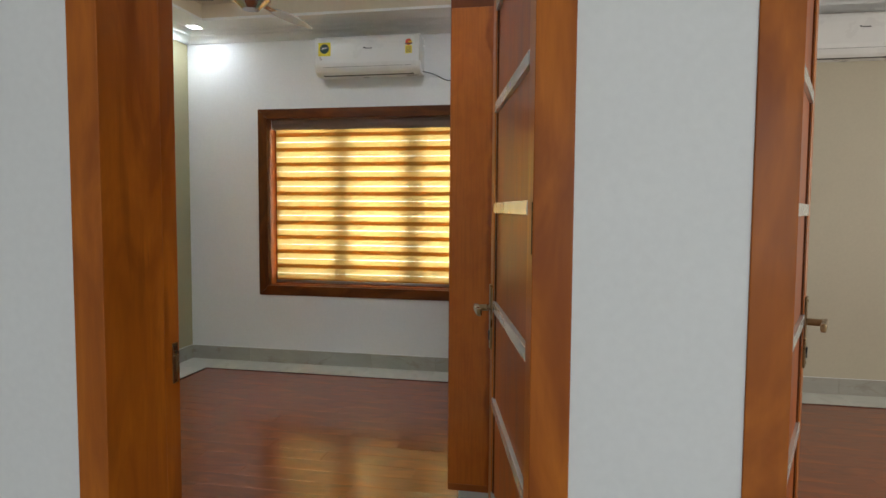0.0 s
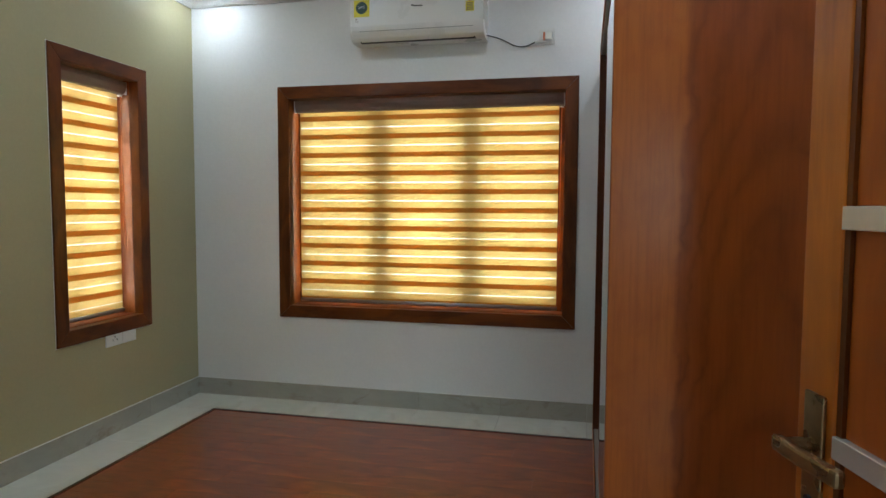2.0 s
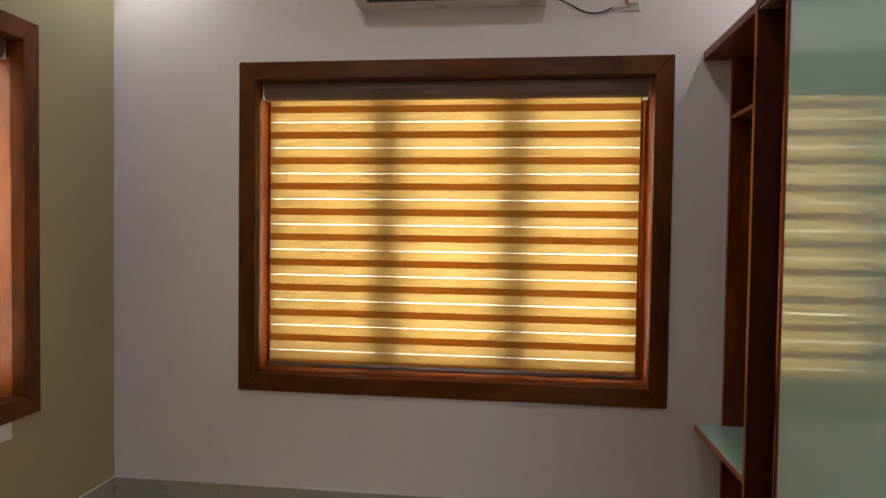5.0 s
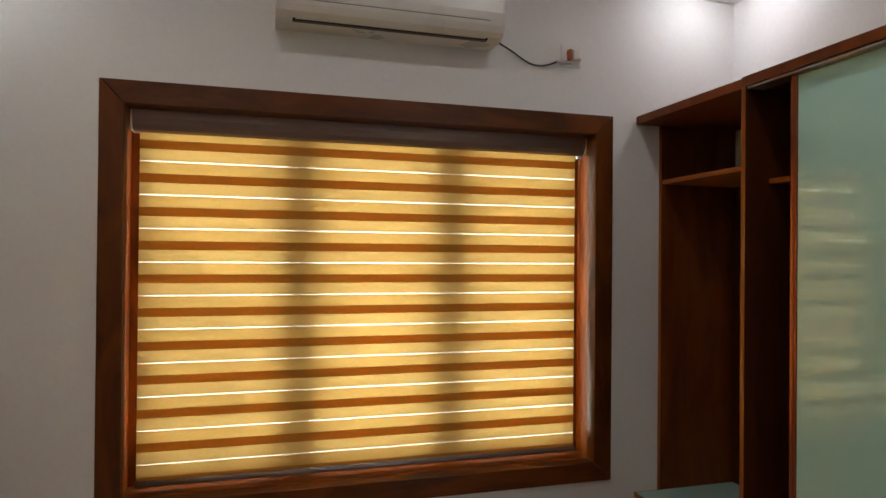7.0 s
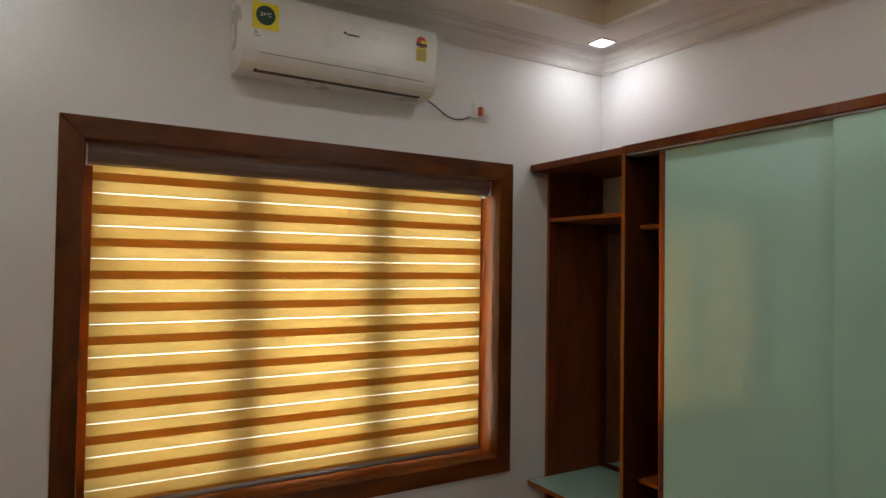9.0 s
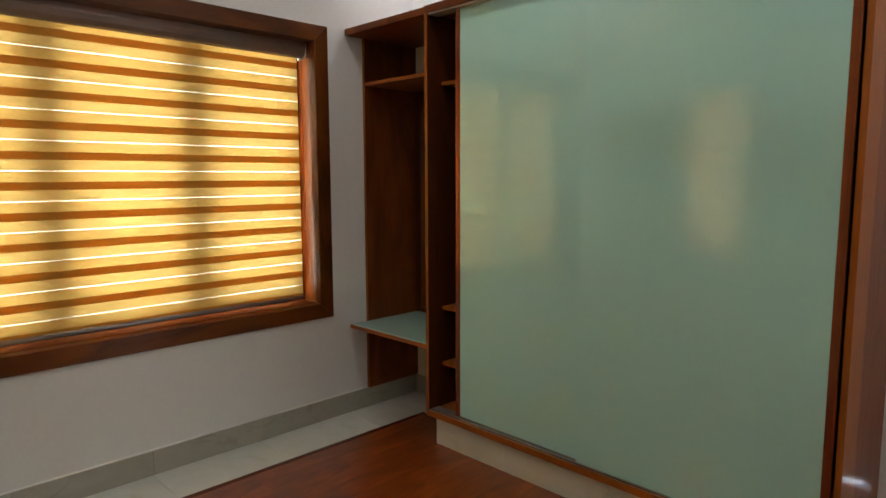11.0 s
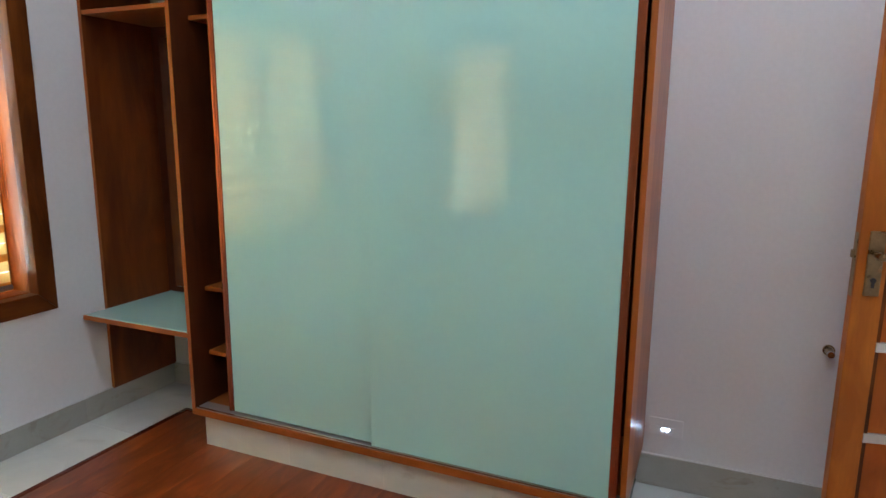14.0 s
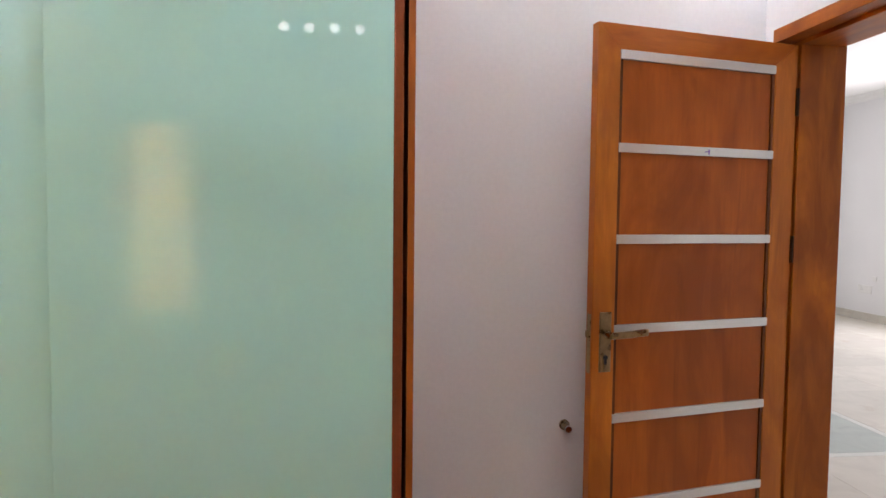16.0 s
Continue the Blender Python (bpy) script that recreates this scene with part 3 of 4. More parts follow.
part("lip", boxes((0.0031, 0.006, 0.006, 0.014, 0.02, 0.07), bevel=0.001), M_BRASS, strike)


def handle(parent, side, x):
    """side: +1 on the face at y = 0, -1 on the other face at y = -0.038."""
    y = 0.0 if side > 0 else -0.038

    def b(x0, x1, d0, d1, z0, z1, bevel=0.0):
        a, c = sorted((y + side * d0, y + side * d1))
        return boxes((x0, x1, a, c, z0, z1), bevel=bevel)
    plate = part("handle_plate", b(x - 0.022, x + 0.022, 0.0005, 0.007, 0.935, 1.137, 0.002), M_BRASS, parent, "antique brass handle plate")
    bm = bmesh.new()
    rod(bm, (x, y + side * 0.007, 1.065), (x, y + side * 0.048, 1.065), 0.010)
    part("spindle", bm, M_BRASS, plate, smooth=False)
    bm = b(x - 0.135, x + 0.012, 0.043, 0.058, 1.054, 1.077, 0.005)
    bmesh.ops.bisect_plane(bm, geom=bm.verts[:] + bm.edges[:] + bm.faces[:], plane_co=(x - 0.05, 0, 0), plane_no=(1, 0, 0))
    for v in bm.verts:
        if v.co.x < x - 0.04:
            v.co.z += (x - 0.04 - v.co.x) * 0.06
    part("lever", bm, M_BRASS, plate, "antique brass lever")
    bm = bmesh.new()
    rod(bm, (x, y + side * 0.0068, 0.985), (x, y + side * 0.011, 0.985), 0.008)
    box(bm, x - 0.004, x + 0.004, *sorted((y + side * 0.0068, y + side * 0.0105)), 0.962, 0.984)
    part("keyhole", bm, M_DARK, plate)
    for z in (0.948, 1.124):
        bm = bmesh.new()
        rod(bm, (x, y + side * 0.0068, z), (x, y + side * 0.009, z), 0.004, seg=10)
        part("screw", bm, M_BRASS, plate)


def door_leaf(name, m4, label):
    """Local frame: x from the hinge to the free edge, faces at y = 0 and y = -0.038."""
    th = thing(name, m4, label, "door", kind="structure")
    W, H, T, ST, SF = 0.832, 2.086, 0.038, 0.098, 0.085
    tops = [2.004 - 0.3045 * i for i in range(7)]
    z0 = tops[0]
    part("stile", prism([(0, 0.008), (ST, 0.008), (ST, z0), (0, H)], -T, 0, 0.002), M_STILE, th)
    part("stile", prism([(W - SF, 0.008), (W, 0.008), (W, H), (W - SF, z0)], -T, 0, 0.002), M_STILE, th)
    part("rail", prism([(0.0006, H), (W - 0.0006, H), (W - SF - 0.0006, z0), (ST + 0.0006, z0)], -T, 0, 0.002), M_STILE_X, th)
    part("rail", boxes((ST, W - SF, -T, 0, 0.008, 0.125), bevel=0.003), M_TEAK_X, th)
    for i, z in enumerate(tops):
        low = tops[i + 1] if i < 6 else 0.126
        if z - 0.033 - low > 0.01:
            part("panel", boxes((ST + 0.012, W - SF - 0.012, -T + 0.008, -0.008, low, z - 0.031), bevel=0.002), M_DOORPANEL, th)
            part("bead", boxes((ST, ST + 0.0115, -T + 0.003, -0.003, low, z - 0.031)), M_WIN_Z, th)
            part("bead", boxes((W - SF - 0.0115, W - SF, -T + 0.003, -0.003, low, z - 0.031)), M_WIN_Z, th)
        part("steel_strip", boxes((ST - 0.001, W - SF + 0.001, -T - 0.002, 0.002, z - 0.031, z), bevel=0.0015), M_STRIP, th, "brushed steel inlay strip")
    for z in (0.30, 1.34, 1.88):
        hg = bmesh.new()
        rod(hg, (-0.006, 0.004, z - 0.05), (-0.006, 0.004, z + 0.05), 0.0045)
        box(hg, -0.0022, -0.0005, -0.022, 0.001, z - 0.05, z + 0.05)
        part("hinge", hg, M_HINGE, th, "dark bronze butt hinge")
    part("latch_plate", boxes((W, W + 0.002, -0.030, -0.008, 0.93, 1.13), bevel=0.0008), M_BRASS, th, "brass latch plate")
    part("pencil_mark", boxes((0.38, 0.386, 0.0022, 0.0026, tops[1] - 0.026, tops[1] - 0.008), (0.388, 0.400, 0.0022, 0.0026, tops[1] - 0.018, tops[1] - 0.014)), M_INK, th, "small violet scribble on a steel strip")
    part("latch", boxes((W + 0.002, W + 0.012, -0.025, -0.013, 1.05, 1.075), bevel=0.002), M_BRASS, th)
    handle(th, 1, W - 0.048)
    handle(th, -1, W - 0.048)
    return th


leaf = door_leaf("door_1", pose(-0.308, 0.694, 0, 0, 0, 102.4), "open polished teak door with recessed panels and steel strips")
leaf2 = copy_thing(leaf, pose(0.090, 0.700, 0, 0, 0, 68.2))
leaf2.name = "door_2"
bm = bmesh.new()
stop = thing("door_stop", pose(XE, 1.502, 0.659), "small brass door stop screwed to the white wall", "door stop")
rod(bm, (-0.006, 0, 0), (0, 0, 0), 0.020)
part("base", bm, M_BRASS, stop)
bm = bmesh.new()
rod(bm, (-0.05, 0, 0), (-0.0062, 0, 0), 0.009, 0.015)
part("stem", bm, M_BRASS, stop)
bm = bmesh.new()
rod(bm, (-0.060, 0, 0), (-0.0502, 0, 0), 0.012)
part("bumper", bm, M_CHROME, stop)

# ---- wardrobe ----
WF, WB = -0.736, XE - 0.002
WY0, WY1, WZ0, WZ1 = 2.114, 4.010, 0.157, 2.242
T = 0.019
wr = thing("wardrobe", pose(WF, WY0, 0, 0, 0, -0.2), "walnut laminate wardrobe with two mint glass sliding doors", "wardrobe")
wr_o = Vector((WF, WY0, 0))


def wpart(name, row, mt, parent, label="", bevel=0.0015):
    x0, x1, y0, y1, z0, z1 = row
    return part(name, boxes((x0 - wr_o.x, x1 - wr_o.x, y0 - wr_o.y, y1 - wr_o.y, z0, z1), bevel=bevel), mt, parent, label)


wpart("side_panel", (WF + 0.002, WB, WY0, WY0 + T, WZ0 + 0.03, WZ1 - 0.036), M_VENEER, wr)
wpart("edge_band", (WF, WF + 0.0018, WY0, WY0 + T, WZ0 + 0.03, WZ1 - 0.036), M_EDGE_Z, wr, bevel=0)
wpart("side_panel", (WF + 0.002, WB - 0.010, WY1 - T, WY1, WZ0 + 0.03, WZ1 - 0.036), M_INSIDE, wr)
wpart("edge_band", (WF, WF + 0.0018, WY1 - T, WY1, WZ0 + 0.03, WZ1 - 0.036), M_EDGE_Z, wr, bevel=0)
wpart("bottom_board", (WF, WB - 0.010, WY0, WY1, WZ0, WZ0 + 0.0295), M_EDGE_Y, wr)
wpart("top_board", (WF, WB - 0.010, WY0, WY1, WZ1 - 0.0355, WZ1), M_PANEL, wr)
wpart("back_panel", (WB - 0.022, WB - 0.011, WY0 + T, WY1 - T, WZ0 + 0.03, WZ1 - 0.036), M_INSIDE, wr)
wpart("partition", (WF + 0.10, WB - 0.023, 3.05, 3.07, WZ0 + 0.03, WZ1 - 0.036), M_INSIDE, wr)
for z in (0.43, 0.73, 1.885):
    wpart("shelf", (WF + 0.10, WB - 0.023, 3.072, WY1 - T - 0.001, z - 0.019, z), M_EDGE_Y, wr)
# tracks
wpart("track", (WF + 0.006, WF + 0.075, WY0 + T + 0.001, WY1 - T - 0.001, WZ0 + 0.030, WZ0 + 0.034), M_BAR, wr, "aluminium sliding track")
wpart("track_lip", (WF + 0.004, WF + 0.0075, WY0 + T + 0.001, WY1 - T - 0.001, WZ0 + 0.0345, WZ0 + 0.040), M_CHROME, wr, bevel=0)
wpart("track", (WF + 0.006, WF + 0.075, WY0 + T + 0.001, WY1 - T - 0.001, WZ1 - 0.046, WZ1 - 0.037), M_BAR, wr, "aluminium sliding track")


def sliding_door(y0, y1, x, stile_a, stile_b, label):
    z0, z1 = WZ0 + 0.041, WZ1 - 0.047
    d = wpart("sliding_door", (x + 0.006, x + 0.020, y0 + 0.002, y1 - 0.002, z0, z1), M_INSIDE, wr, label)
    wpart("glass_panel", (x, x + 0.0055, y0 + (0.028 if stile_a else 0), y1 - (0.028 if stile_b else 0), z0, z1), M_GLASSP, d, "mint green back-painted glass", 0.001)
    for on, a, b in ((stile_a, y0, y0 + 0.0275), (stile_b, y1 - 0.0275, y1)):
        if on:
            wpart("handle_profile", (x - 0.004, x + 0.0055, a, b, z0, z1), M_COPPER, d, "copper-coloured edge profile", 0.003)
            wpart("profile_groove", (x - 0.0065, x - 0.0042, a + 0.009, a + 0.0185, z0, z1), M_COPPER, d, "", 0.0005)
    return d


sliding_door(3.050, 3.824, WF + 0.034, False, True, "rear sliding door of mint green glass")
sliding_door(2.145, 3.090, WF + 0.012, True, False, "front sliding door of mint green glass")
pl = thing("wardrobe_plinth", pose(0, 0, 0), "pale tiled plinth under the wardrobe", "plinth", kind="structure")
for i in range(4):
    a = 2.132 + i * 0.4608
    part("tile", boxes((-0.690, -0.680, a, a + 0.4600, -0.006, WZ0 - 0.001)), M_BORDER, pl)
part("tile", boxes((-0.6795, WB, 2.132, 2.142, -0.006, WZ0 - 0.001)), M_BORDER, pl)
part("tile", boxes((-0.6795, WB, 3.965, 3.975, -0.006, WZ0 - 0.001)), M_BORDER, pl)
part("core", boxes((-0.6795, WB - 0.02, 2.1425, 3.9645, -0.006, WZ0 - 0.002)), M_GROUT, pl)

# dressing niche beside the wardrobe
WF = -0.716
dr = thing("dressing_unit", pose(WF, WY1, 0), "walnut dressing niche with a mint shelf and mirror beside the wardrobe", "dressing table")
wr_o = Vector((WF, WY1, 0))
ND = YN - 0.002
wpart("side_panel", (-0.592, WB, ND - 0.018, ND, 0.112, WZ1 - 0.036), M_PANEL, dr)
wpart("edge_band", (-0.594, -0.5922, ND - 0.018, ND, 0.112, WZ1 - 0.036), M_EDGE_Z, dr, bevel=0)
wpart("top_board", (WF, WB, WY1 + 0.001, ND, WZ1 - 0.0355, WZ1), M_PANEL, dr)
wpart("upper_shelf", (-0.590, WB, WY1 + 0.001, ND - 0.0185, 1.936, 1.956), M_EDGE_Y, dr)
tt = wpart("table_shelf", (WF, WB, WY1 + 0.001, ND, 0.508, 0.530), M_EDGE_Y, dr)
wpart("glass_top", (WF + 0.004, WB, WY1 + 0.002, ND - 0.0185, 0.5303, 0.536), M_GLASSP, tt, "mint green glass top")
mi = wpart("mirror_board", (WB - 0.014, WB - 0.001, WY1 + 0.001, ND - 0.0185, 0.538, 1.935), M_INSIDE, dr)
wpart("mirror", (WB - 0.019, WB - 0.0145, WY1 + 0.05, ND - 0.075, 0.57, 1.88), M_MIRROR, mi, "plain wall mirror")


# ---- wall fittings ----
def socket_plate(name, m4, w, h, label, holes=True):
    """Local frame: x along the wall, -y into the room, origin at the plate's centre."""
    th = thing(name, m4, label, "socket")
    part("plate", boxes((-w / 2, w / 2, -0.009, -0.0005, -h / 2, h / 2), bevel=0.003), M_WHITE, th)
    if holes:
        g = part("insert", boxes((-w / 2 + 0.012, -0.004, -0.0105, -0.0092, -h / 2 + 0.012, h / 2 - 0.012), bevel=0.0005), M_WHITE, th)
        for dx, dz in ((-0.026, 0.010), (-0.034, -0.007), (-0.018, -0.007)):
            bm = bmesh.new()
            rod(bm, (dx * w / 0.13 - 0.006, -0.0112, dz), (dx * w / 0.13 - 0.006, -0.0106, dz), 0.0042, seg=10)
            part("pin_hole", bm, M_DARK, g)
        part("rocker", boxes((0.006, w / 2 - 0.012, -0.0125, -0.0092, -h / 2 + 0.014, h / 2 - 0.014), bevel=0.001), M_WHITE, th)
    return th


socket_plate("switch_socket", pose(XW, 3.883, 0.577, 0, 0, 90), 0.262, 0.088, "white plastic socket and switch plate under the narrow window")
sk = socket_plate("air_conditioner_socket", pose(-1.050, YN, 2.488), 0.098, 0.098, "white socket plate with a plugged-in cable", False)
part("plug", boxes((-0.010, 0.038, -0.042, -0.0095, -0.026, 0.024), bevel=0.008), M_WHITE, sk, "white plug top")
part("plug_base", boxes((-0.022, -0.0105, -0.036, -0.0095, -0.024, 0.022), bevel=0.002), M_SOCKET, sk, "orange plug collar")
part("cable_boss", boxes((-0.075, -0.0005, -0.022, -0.0095, -0.038, -0.026), bevel=0.003), M_WHITE, sk)
cab = cable("power_cable", [(-1.46, YN - 0.10, 2.500), (-1.42, YN - 0.05, 2.500), (-1.34, YN - 0.012, 2.49), (-1.27, YN - 0.010, 2.440), (-1.20, YN - 0.010, 2.424), (-1.15, YN - 0.014, 2.440), (-1.120, YN - 0.016, 2.456)], 0.0038, M_CABLE)
tagged(cab, "dark power cable hanging from air conditioner to socket", "cable")
fl = thing("foot_light", pose(XE, 2.030, 0.253, 0, 0, -90), "lit white LED foot light low on the wall beside the wardrobe", "foot light")
part("plate", boxes((-0.065, 0.065, -0.008, -0.0005, -0.037, 0.037), bevel=0.002), M_WALL, fl)
part("hood", boxes((-0.034, 0.034, -0.013, -0.0082, -0.002, 0.004), bevel=0.002), M_WALL, fl)
part("led_lens", boxes((-0.014, 0.014, -0.011, -0.0082, -0.013, -0.004), bevel=0.002), M_FOOT, fl, "glowing white lens")


# ---- air conditioners ----
def air_conditioner(name, m4, label):
    """Local frame: origin at the lower left back corner, x along the wall, -y into the room."""
    W, H = 0.885, 0.300
    th = thing(name, m4, label, "air conditioner")
    out = [(0, 0), (-0.080, -0.004), (-0.125, -0.004), (-0.150, 0.003), (-0.172, 0.018), (-0.188, 0.040), (-0.197, 0.062), (-0.2015, 0.086), (-0.2015, 0.12), (-0.2005, 0.19), (-0.197, 0.245), (-0.190, 0.28), (-0.178, H), (0, H)]
    part("body", profile(bmesh.new(), out, "x", 0.014, W - 0.014), M_WHITE, th)
    for a, b in ((0, 0.0135), (W - 0.0135, W)):
        cap = [(u * 1.0 - (0.001 if u else 0), v) for u, v in out]
        part("end_cap", profile(bmesh.new(), cap, "x", a, b), M_WHITE, th)
    flap = [(-0.140, -0.0035), (-0.153, 0.0015), (-0.174, 0.0165), (-0.1905, 0.0395), (-0.196, 0.0530), (-0.1925, 0.0535), (-0.187, 0.0420), (-0.171, 0.0200), (-0.150, 0.0050), (-0.139, 0.0005)]
    part("louvre", profile(bmesh.new(), flap, "x", 0.07, W - 0.07), M_WHITE, th, "curved white air louvre")
    seam = [(-0.194, 0.0538), (-0.1966, 0.0542), (-0.1969, 0.0551), (-0.194, 0.0551)]
    part("louvre_seam", profile(bmesh.new(), seam, "x", 0.068, W - 0.068), M_CABLE, th)
    slot = [(-0.118, -0.002), (-0.118, -0.0058), (-0.139, -0.0058), (-0.147, 0.0005), (-0.144, 0.003)]
    part("air_slot", profile(bmesh.new(), slot, "x", 0.06, W - 0.06), M_DARK, th, "dark air outlet slot")
    part("intake_grille", boxes(*[(0.03, W - 0.03, -0.168 + i * 0.018, -0.160 + i * 0.018, H + 0.0003, H + 0.004) for i in range(9)]), M_BAR, th)
    stk = part("round_sticker", boxes((0.034, 0.140, -0.2030, -0.2018, 0.146, 0.254)), M_YELLOW, th, "yellow sticker with a dark green disc")
    bm = bmesh.new()
    rod(bm, (0.087, -0.2040, 0.203), (0.087, -0.2031, 0.203), 0.039, seg=32)
    part("disc", bm, M_GREEN, stk)
    lettering("lettering", "24\u00b0C", 0.022, pose(0.087, -0.2046, 0.206, 90), M_WHITE, stk)
    part("mark", boxes((0.046, 0.049, -0.2022, -0.1985, 0.124, 0.140), (0.049, 0.056, -0.2022, -0.1985, 0.130, 0.133), (0.053, 0.056, -0.2022, -0.1985, 0.124, 0.130), (0.042, 0.066, -0.2022, -0.1980, 0.116, 0.119)), M_GREYBROWN, th)
    part("maker_mark", boxes((0.420, 0.434, -0.2026, -0.2019, 0.196, 0.206), (0.436, 0.492, -0.2026, -0.2019, 0.193, 0.200)), M_DARK, th)
    lab = part("energy_label", boxes((0.772, 0.826, -0.2028, -0.2018, 0.143, 0.205)), M_YELLOW, th, "yellow and red energy label")
    bm = bmesh.new()
    rod(bm, (0.799, -0.2030, 0.232), (0.799, -0.2020, 0.232), 0.026, seg=24)
    part("star_arc", bm, M_RED, lab)
    part("arc_base", boxes((0.770, 0.828, -0.2040, -0.2031, 0.214, 0.224)), M_GREEN, lab)
    part("star_gold", boxes((0.797, 0.828, -0.2041, -0.2032, 0.227, 0.240)), M_YELLOW, lab)
    part("print", boxes(*[(0.778, 0.820, -0.2034, -0.2029, 0.150 + i * 0.010, 0.155 + i * 0.010) for i in range(5)]), M_GREYBROWN, lab)
    part("small_print", boxes((0.772, 0.820, -0.2012, -0.1985, 0.131, 0.136), (0.784, 0.814, -0.2010, -0.1975, 0.121, 0.126)), M_DARK, th)
    return th


ac = air_conditioner("air_conditioner", pose(-2.316, YN - 0.001, 2.476), "white wall-mounted split air conditioner with energy stickers above the window")
copy_thing(ac, pose(1.33, RYN - 0.001, 2.476))

# ---- ceiling fittings ----
for i, (dx, dy) in enumerate(DOWNLIGHTS):
    d = thing("downlight", pose(dx, dy, CEIL), "lit square white LED downlight in the ceiling border", "downlight", "corner downlights")
    part("frame", boxes((-0.056, 0.056, -0.056, -0.047, -0.007, -0.0005), (-0.056, 0.056, 0.047, 0.056, -0.007, -0.0005), (-0.056, -0.047, -0.047, 0.047, -0.007, -0.0005), (0.047, 0.056, -0.047, 0.047, -0.007, -0.0005)), M_WHITE, d)
    part("diffuser", boxes((-0.0465, 0.0465, -0.0465, 0.0465, -0.005, -0.0008)), M_LED, d)

# invented fittings that go with the added tray lamps, out of view
for dx, dy in TRAY_FILL_LIGHTS:
    d = thing("downlight", pose(dx, dy, TZ + 0.05), "lit square white LED downlight added unseen in the recessed ceiling tray", "downlight", "tray downlights")
    part("frame", boxes((-0.056, 0.056, -0.056, -0.047, -0.007, -0.0005), (-0.056, 0.056, 0.047, 0.056, -0.007, -0.0005), (-0.056, -0.047, -0.047, 0.047, -0.007, -0.0005), (0.047, 0.056, -0.047, 0.047, -0.007, -0.0005)), M_WHITE, d)
    part("diffuser", boxes((-0.0465, 0.0465, -0.0465, 0.0465, -0.005, -0.0008)), M_LED, d)

fan = thing("ceiling_fan", pose(-1.94, 2.70, 2.44), "pearl white three-blade ceiling fan with chrome trim, at rest", "ceiling fan")
bm = bmesh.new()
rod(bm, (0, 0, 0.17), (0, 0, 0.62), 0.012)
part("down_rod", bm, M_CHROME, fan)
bm = bmesh.new()
rod(bm, (0, 0, 0.60), (0, 0, 0.668), 0.035, 0.060, 24)
part("canopy", bm, M_FAN, fan, smooth=False)
bm = bmesh.new()
rod(bm, (0, 0, 0.05), (0, 0, 0.12), 0.105, 0.100, 32)
rod(bm, (0, 0, 0.12), (0, 0, 0.17), 0.100, 0.030, 32)
part("motor", bm, M_FAN, fan)
bm = bmesh.new()
rod(bm, (0, 0, 0.0), (0, 0, 0.05), 0.045, 0.100, 32)
part("hub_cap", bm, M_CHROME, fan, "chrome hub cap")
for k in range(3):
    a = radians(203 + 120 * k)
    bm = bmesh.new()
    box(bm, 0.10, 0.22, -0.022, 0.022, 0.055, 0.062)
    bmesh.ops.rotate(bm, verts=bm.verts, cent=(0, 0, 0), matrix=Matrix.Rotation(a, 3, "Z"))
    part("blade_arm", bm, M_CHROME, fan)
    bm = bmesh.new()
    rows_ = []
    for i in range(9):
        u = i / 8
        wv = 0.055 + 0.022 * math.sin(math.pi * min(1, u * 1.1)) - (0.03 if i == 8 else 0)
        x = 0.20 + 0.40 * u
        rows_.append([(x, -wv, 0.060 - 0.012), (x, wv, 0.060 + 0.014), (x, wv, 0.066 + 0.014), (x, -wv, 0.066 - 0.012)])
    vr = [[bm.verts.new(p) for p in r] for r in rows_]
    for r0, r1 in zip(vr, vr[1:]):
        for j in range(4):
            bm.faces.new((r0[j], r0[(j + 1) % 4], r1[(j + 1) % 4], r1[j]))
    bm.faces.new(vr[0][::-1])
    bm.faces.new(vr[-1])
    bmesh.ops.recalc_face_normals(bm, faces=bm.faces)
    bmesh.ops.rotate(bm, verts=bm.verts, cent=(0, 0, 0), matrix=Matrix.Rotation(a, 3, "Z"))
    part("blade", bm, M_FAN, fan)

wl = thing("wall_light", pose(XW, 2.62, 2.745), "four-lamp wall light bar high on the beige wall", "wall light")
part("bar", boxes((0.0005, 0.025, -0.34, 0.34, -0.02, 0.02), bevel=0.004), M_CHROME, wl)
for k in range(4):
    y = -0.26 + 0.173 * k
    bm = bmesh.new()
    rod(bm, (0.0255, y, 0), (0.12, y, 0), 0.022, 0.045, 24)
    sh = part("shade", bm, M_CHROME, wl)
    bm = bmesh.new()
    rod(bm, (0.1205, y, 0), (0.135, y, 0), 0.034, 0.026, 24)
    part("lamp", bm, M_BULB, sh, "frosted lit lamp")

# ---- skirting ----
def skirting(name, rows, label, mt=M_MARBLE):
    th = thing(name, pose(0, 0, 0), label, "skirting", kind="structure")
    for ax, a0, a1, face, sgn, h in rows:
        k = max(1, round((a1 - a0) / 0.6))
        for i in range(k):
            u0, u1 = a0 + (a1 - a0) * i / k + 0.0006, a0 + (a1 - a0) * (i + 1) / k - 0.0006
            p0, p1 = sorted((face, face + sgn * 0.012))
            row = (u0, u1, p0, p1, -0.008, h) if ax == "x" else (p0, p1, u0, u1, -0.008, h)
            part("skirting_tile", boxes(row, bevel=0.0015), mt, th)
        q0, q1 = sorted((face, face + sgn * 0.008))
        row = (a0, a1, q0, q1, h + 0.0003, h + 0.005) if ax == "x" else (q0, q1, a0, a1, h + 0.0003, h + 0.005)
        part("caulk_line", boxes(row, bevel=0.001), M_WHITE, th)
    return th


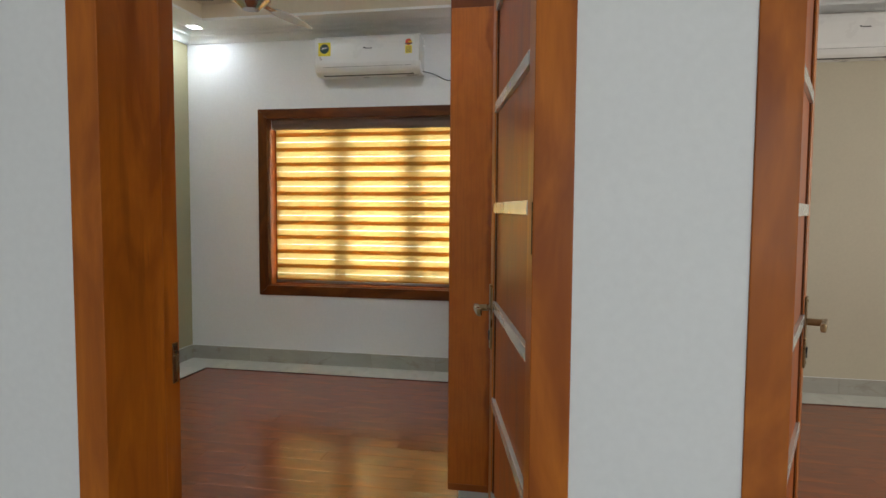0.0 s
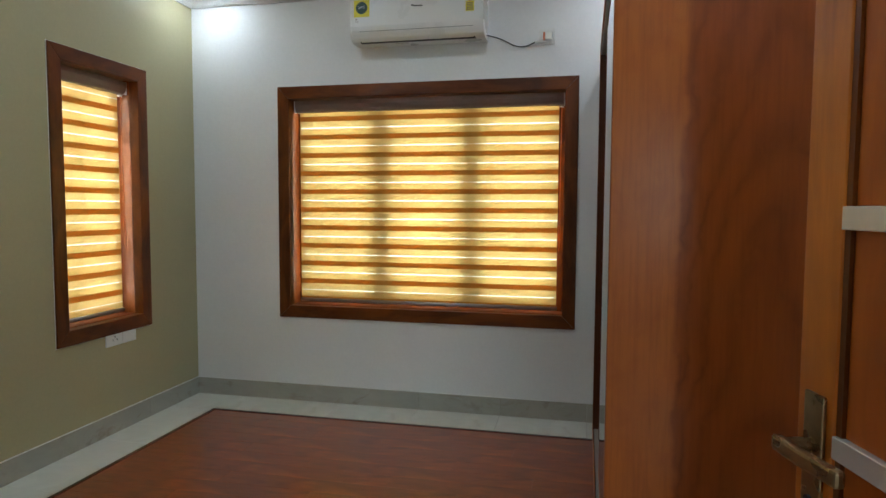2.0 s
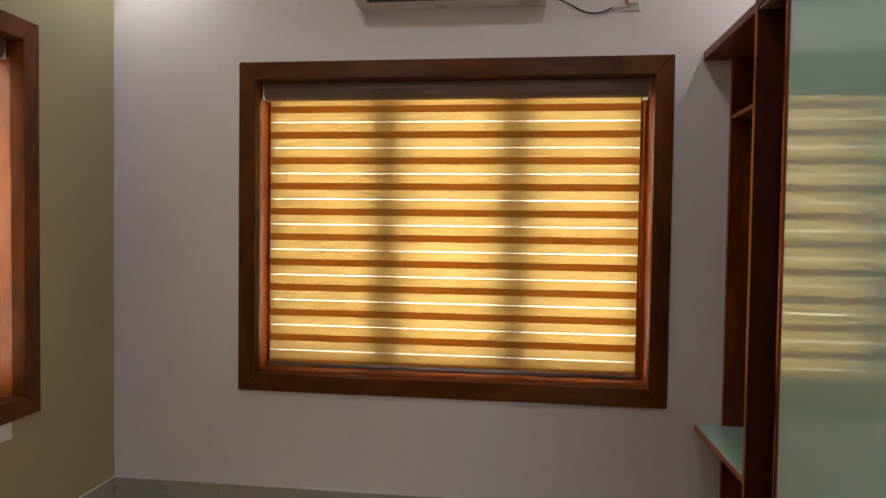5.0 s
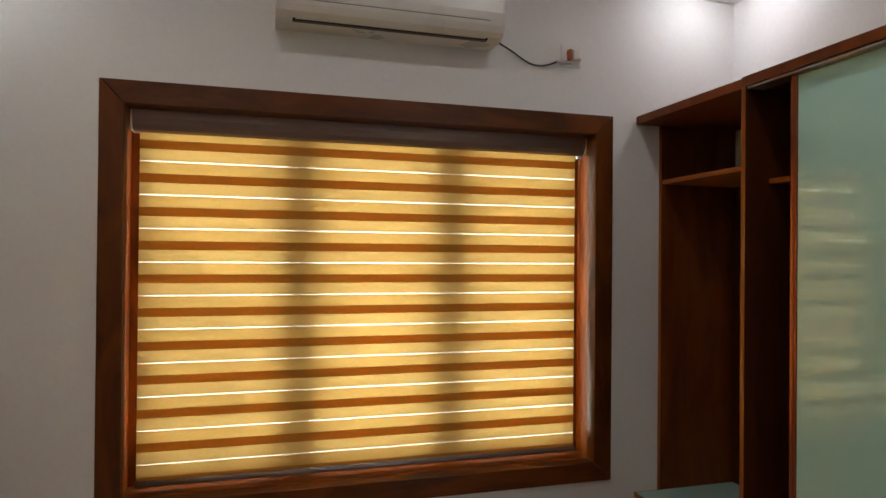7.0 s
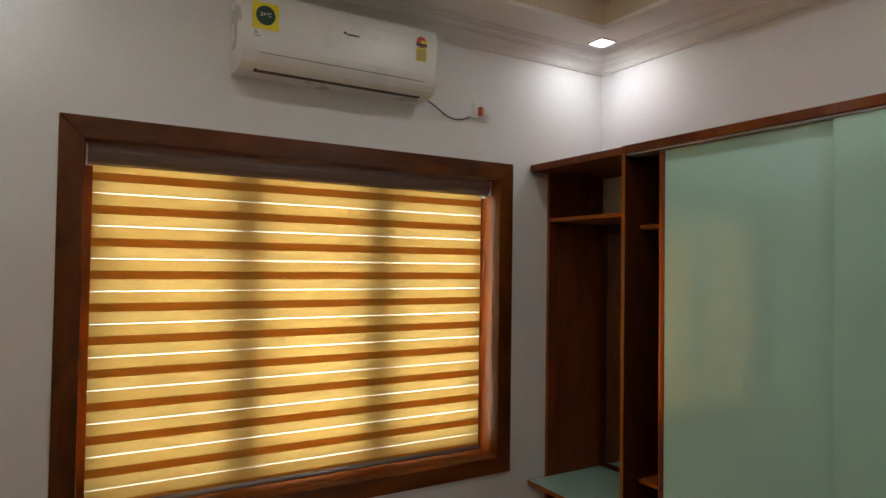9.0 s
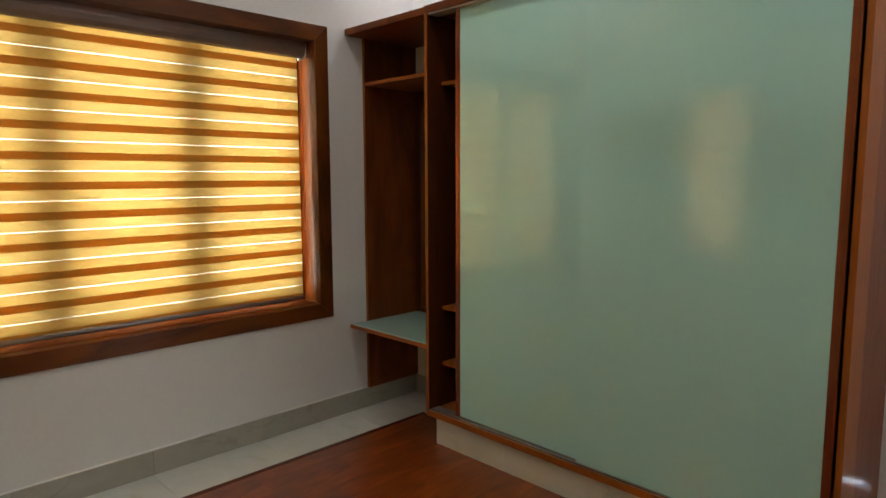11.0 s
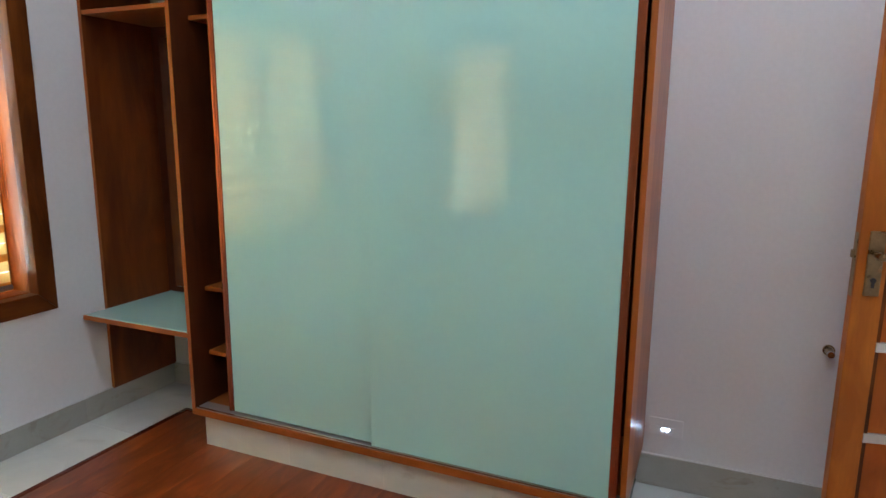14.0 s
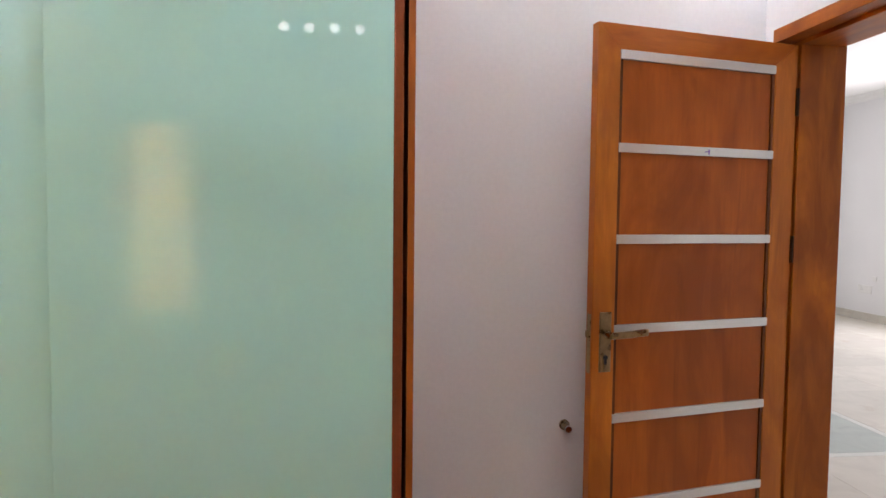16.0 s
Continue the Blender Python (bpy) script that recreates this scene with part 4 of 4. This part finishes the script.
SK = 0.112
skirting("baseboard", [("x", XW + 0.013, XE, YN, -1, SK), ("y", YS + 0.013, YN, XW, 1, SK), ("y", YS + 0.02, 2.131, XE, -1, 0.125), ("y", 3.977, YN - 0.013, XE, -1, SK), ("x", XW, DOOR1[0] - JW, YS, 1, SK)],
         "glossy grey marble skirting tiles along the bedroom walls")
skirting("second_room_baseboard", [("x", RX0, RX1, RYN, -1, SK), ("y", YS + 0.02, RYN - 0.013, RX0, 1, SK)], "glossy grey marble skirting tiles in the second room")
skirting("hall_baseboard", [("x", HX0, HX1, HY0, 1, 0.10), ("y", HY0 + 0.013, YH, HX1, -1, 0.10), ("x", DOOR2[1] + JW, HX1, YH, -1, 0.10), ("x", HX0, DOOR1[0] - JW, YH, -1, 0.10)], "cream tile skirting in the hall", M_HALLTILE)
hs_ = socket_plate("hall_socket", pose(5.95, HY0, 0.44, 0, 0, 180), 0.26, 0.12, "white socket plate low on the hall wall")
socket_plate("hall_switch", pose(5.78, HY0, 0.60, 0, 0, 180), 0.07, 0.07, "small white switch plate on the hall wall", False)


# ---- floors in pieces ----
def piece_mesh(cache, sx, sy, t, mt, bevel=0.0007):
    key = (round(sx, 4), round(sy, 4), mt.name)
    if key not in cache:
        bm = bmesh.new()
        z, e = 0, bevel
        lo = [bm.verts.new(p) for p in ((0, 0, -t), (sx, 0, -t), (sx, sy, -t), (0, sy, -t))]
        md = [bm.verts.new(p) for p in ((0, 0, -e), (sx, 0, -e), (sx, sy, -e), (0, sy, -e))]
        hi = [bm.verts.new(p) for p in ((e, e, z), (sx - e, e, z), (sx - e, sy - e, z), (e, sy - e, z))]
        for a, b in ((lo, md), (md, hi)):
            for i in range(4):
                bm.faces.new((a[i], a[(i + 1) % 4], b[(i + 1) % 4], b[i]))
        bm.faces.new(hi)
        cache[key] = mesh_of("piece", bm, mt)
    return cache[key]


CACHE = {}


def piece(name, parent, x0, x1, y0, y1, z, t, mt):
    ob = new(name, piece_mesh(CACHE, x1 - x0, y1 - y0, t, mt))
    ob.location, ob.parent = (x0, y0, z), parent
    return ob


def wood_floor(name, x0, x1, y0, y1, label, seed):
    rnd = random.Random(seed)
    th = thing(name, pose(0, 0, 0), label, "floor", kind="structure")
    y, k, wd, L = y0, 0, 0.1305, 1.215
    while y < y1 - 0.004:
        b = min(y + wd, y1)
        x = x0 - (L * ((0.37 * k + 0.2 * rnd.random()) % 1.0))
        while x < x1:
            a, c = max(x, x0), min(x + L, x1)
            if c - a > 0.01:
                piece("plank", th, a, c - 0.0006, y, b - 0.0006, 0.0, 0.012, M_PLANK)
            x += L
        y, k = b, k + 1
    ed = 0.026
    for row in ((x0 - ed, x1 + ed, y1, y1 + ed), (x0 - ed, x1 + ed, y0 - ed, y0), (x0 - ed, x0, y0, y1), (x1, x1 + ed, y0, y1)):
        part("edging", boxes((*row, -0.012, 0.004), bevel=0.002), M_EDGING, th, "dark red edging strip")
    return th


def tile_field(name, x0, x1, y0, y1, size, mt, label, z=-0.008):
    th = thing(name, pose(0, 0, 0), label, "floor", kind="structure")
    nx, ny = max(1, round((x1 - x0) / size)), max(1, round((y1 - y0) / size))
    for i in range(nx):
        for j in range(ny):
            a, b = x0 + (x1 - x0) * i / nx, x0 + (x1 - x0) * (i + 1) / nx
            c, d = y0 + (y1 - y0) * j / ny, y0 + (y1 - y0) * (j + 1) / ny
            piece("tile", th, a + 0.0008, b - 0.0008, c + 0.0008, d - 0.0008, z, 0.006, mt)
    return th


FX0, FX1, FY0, FY1 = -3.265, -0.44, 1.07, 4.350
wood_floor("floor", FX0 + 0.026, FX1 - 0.026, FY0 + 0.026, FY1 - 0.026, "glossy red-brown wood laminate plank floor", 3)
tile_field("floor_border_north", XW, XE, FY1 + 0.0005, YN, 0.6, M_BORDER, "pale marble tile border along the wall")
tile_field("floor_border_south", XW, XE, YS, FY0 - 0.0005, 0.6, M_BORDER, "pale marble tile border by the door")
tile_field("floor_border_west", XW, FX0 - 0.0005, FY0, FY1, 0.6, M_BORDER, "pale marble tile border along the beige wall")
tile_field("floor_border_east", FX1 + 0.0005, XE, FY0, FY1, 0.6, M_BORDER, "pale marble tile border beside the wardrobe")
wood_floor("floor_second_room", RX0 + 0.36, RX1 - 0.36, 1.10, RYN - 0.366, "red-brown wood laminate plank floor in the second room", 8)
tile_field("floor_border_second_room", RX0, RX1, RYN - 0.3395, RYN, 0.6, M_BORDER, "pale marble tile border in the second room")
tile_field("floor_edge_second_room", RX0, RX1, YS, 1.0735, 0.6, M_BORDER, "pale marble tile border by the second door")
tile_field("threshold", XW, HX1, YH, YS, 0.9, M_BORDER, "pale marble threshold tiles")
tile_field("hall_floor", HX0, HX1, HY0, -1.26, 0.8, M_HALLTILE, "cream marble-look hall floor tiles")
tile_field("hall_floor_near", HX0, 1.04, -1.259, YH, 0.8, M_HALLTILE, "cream marble-look hall floor tiles by the doors")
tile_field("hall_inlay", 1.10, HX1, -1.20, YH, 0.8, M_GREENTILE, "grey-green tile inlay in the hall floor")
tile_field("hall_inlay_line", 1.0405, HX1, -1.259, -1.2005, 0.9, M_BORDER, "white border strip round the hall inlay")
tile_field("hall_inlay_edge", 1.0405, 1.0995, -1.20, YH, 0.9, M_BORDER, "white border strip beside the hall inlay")
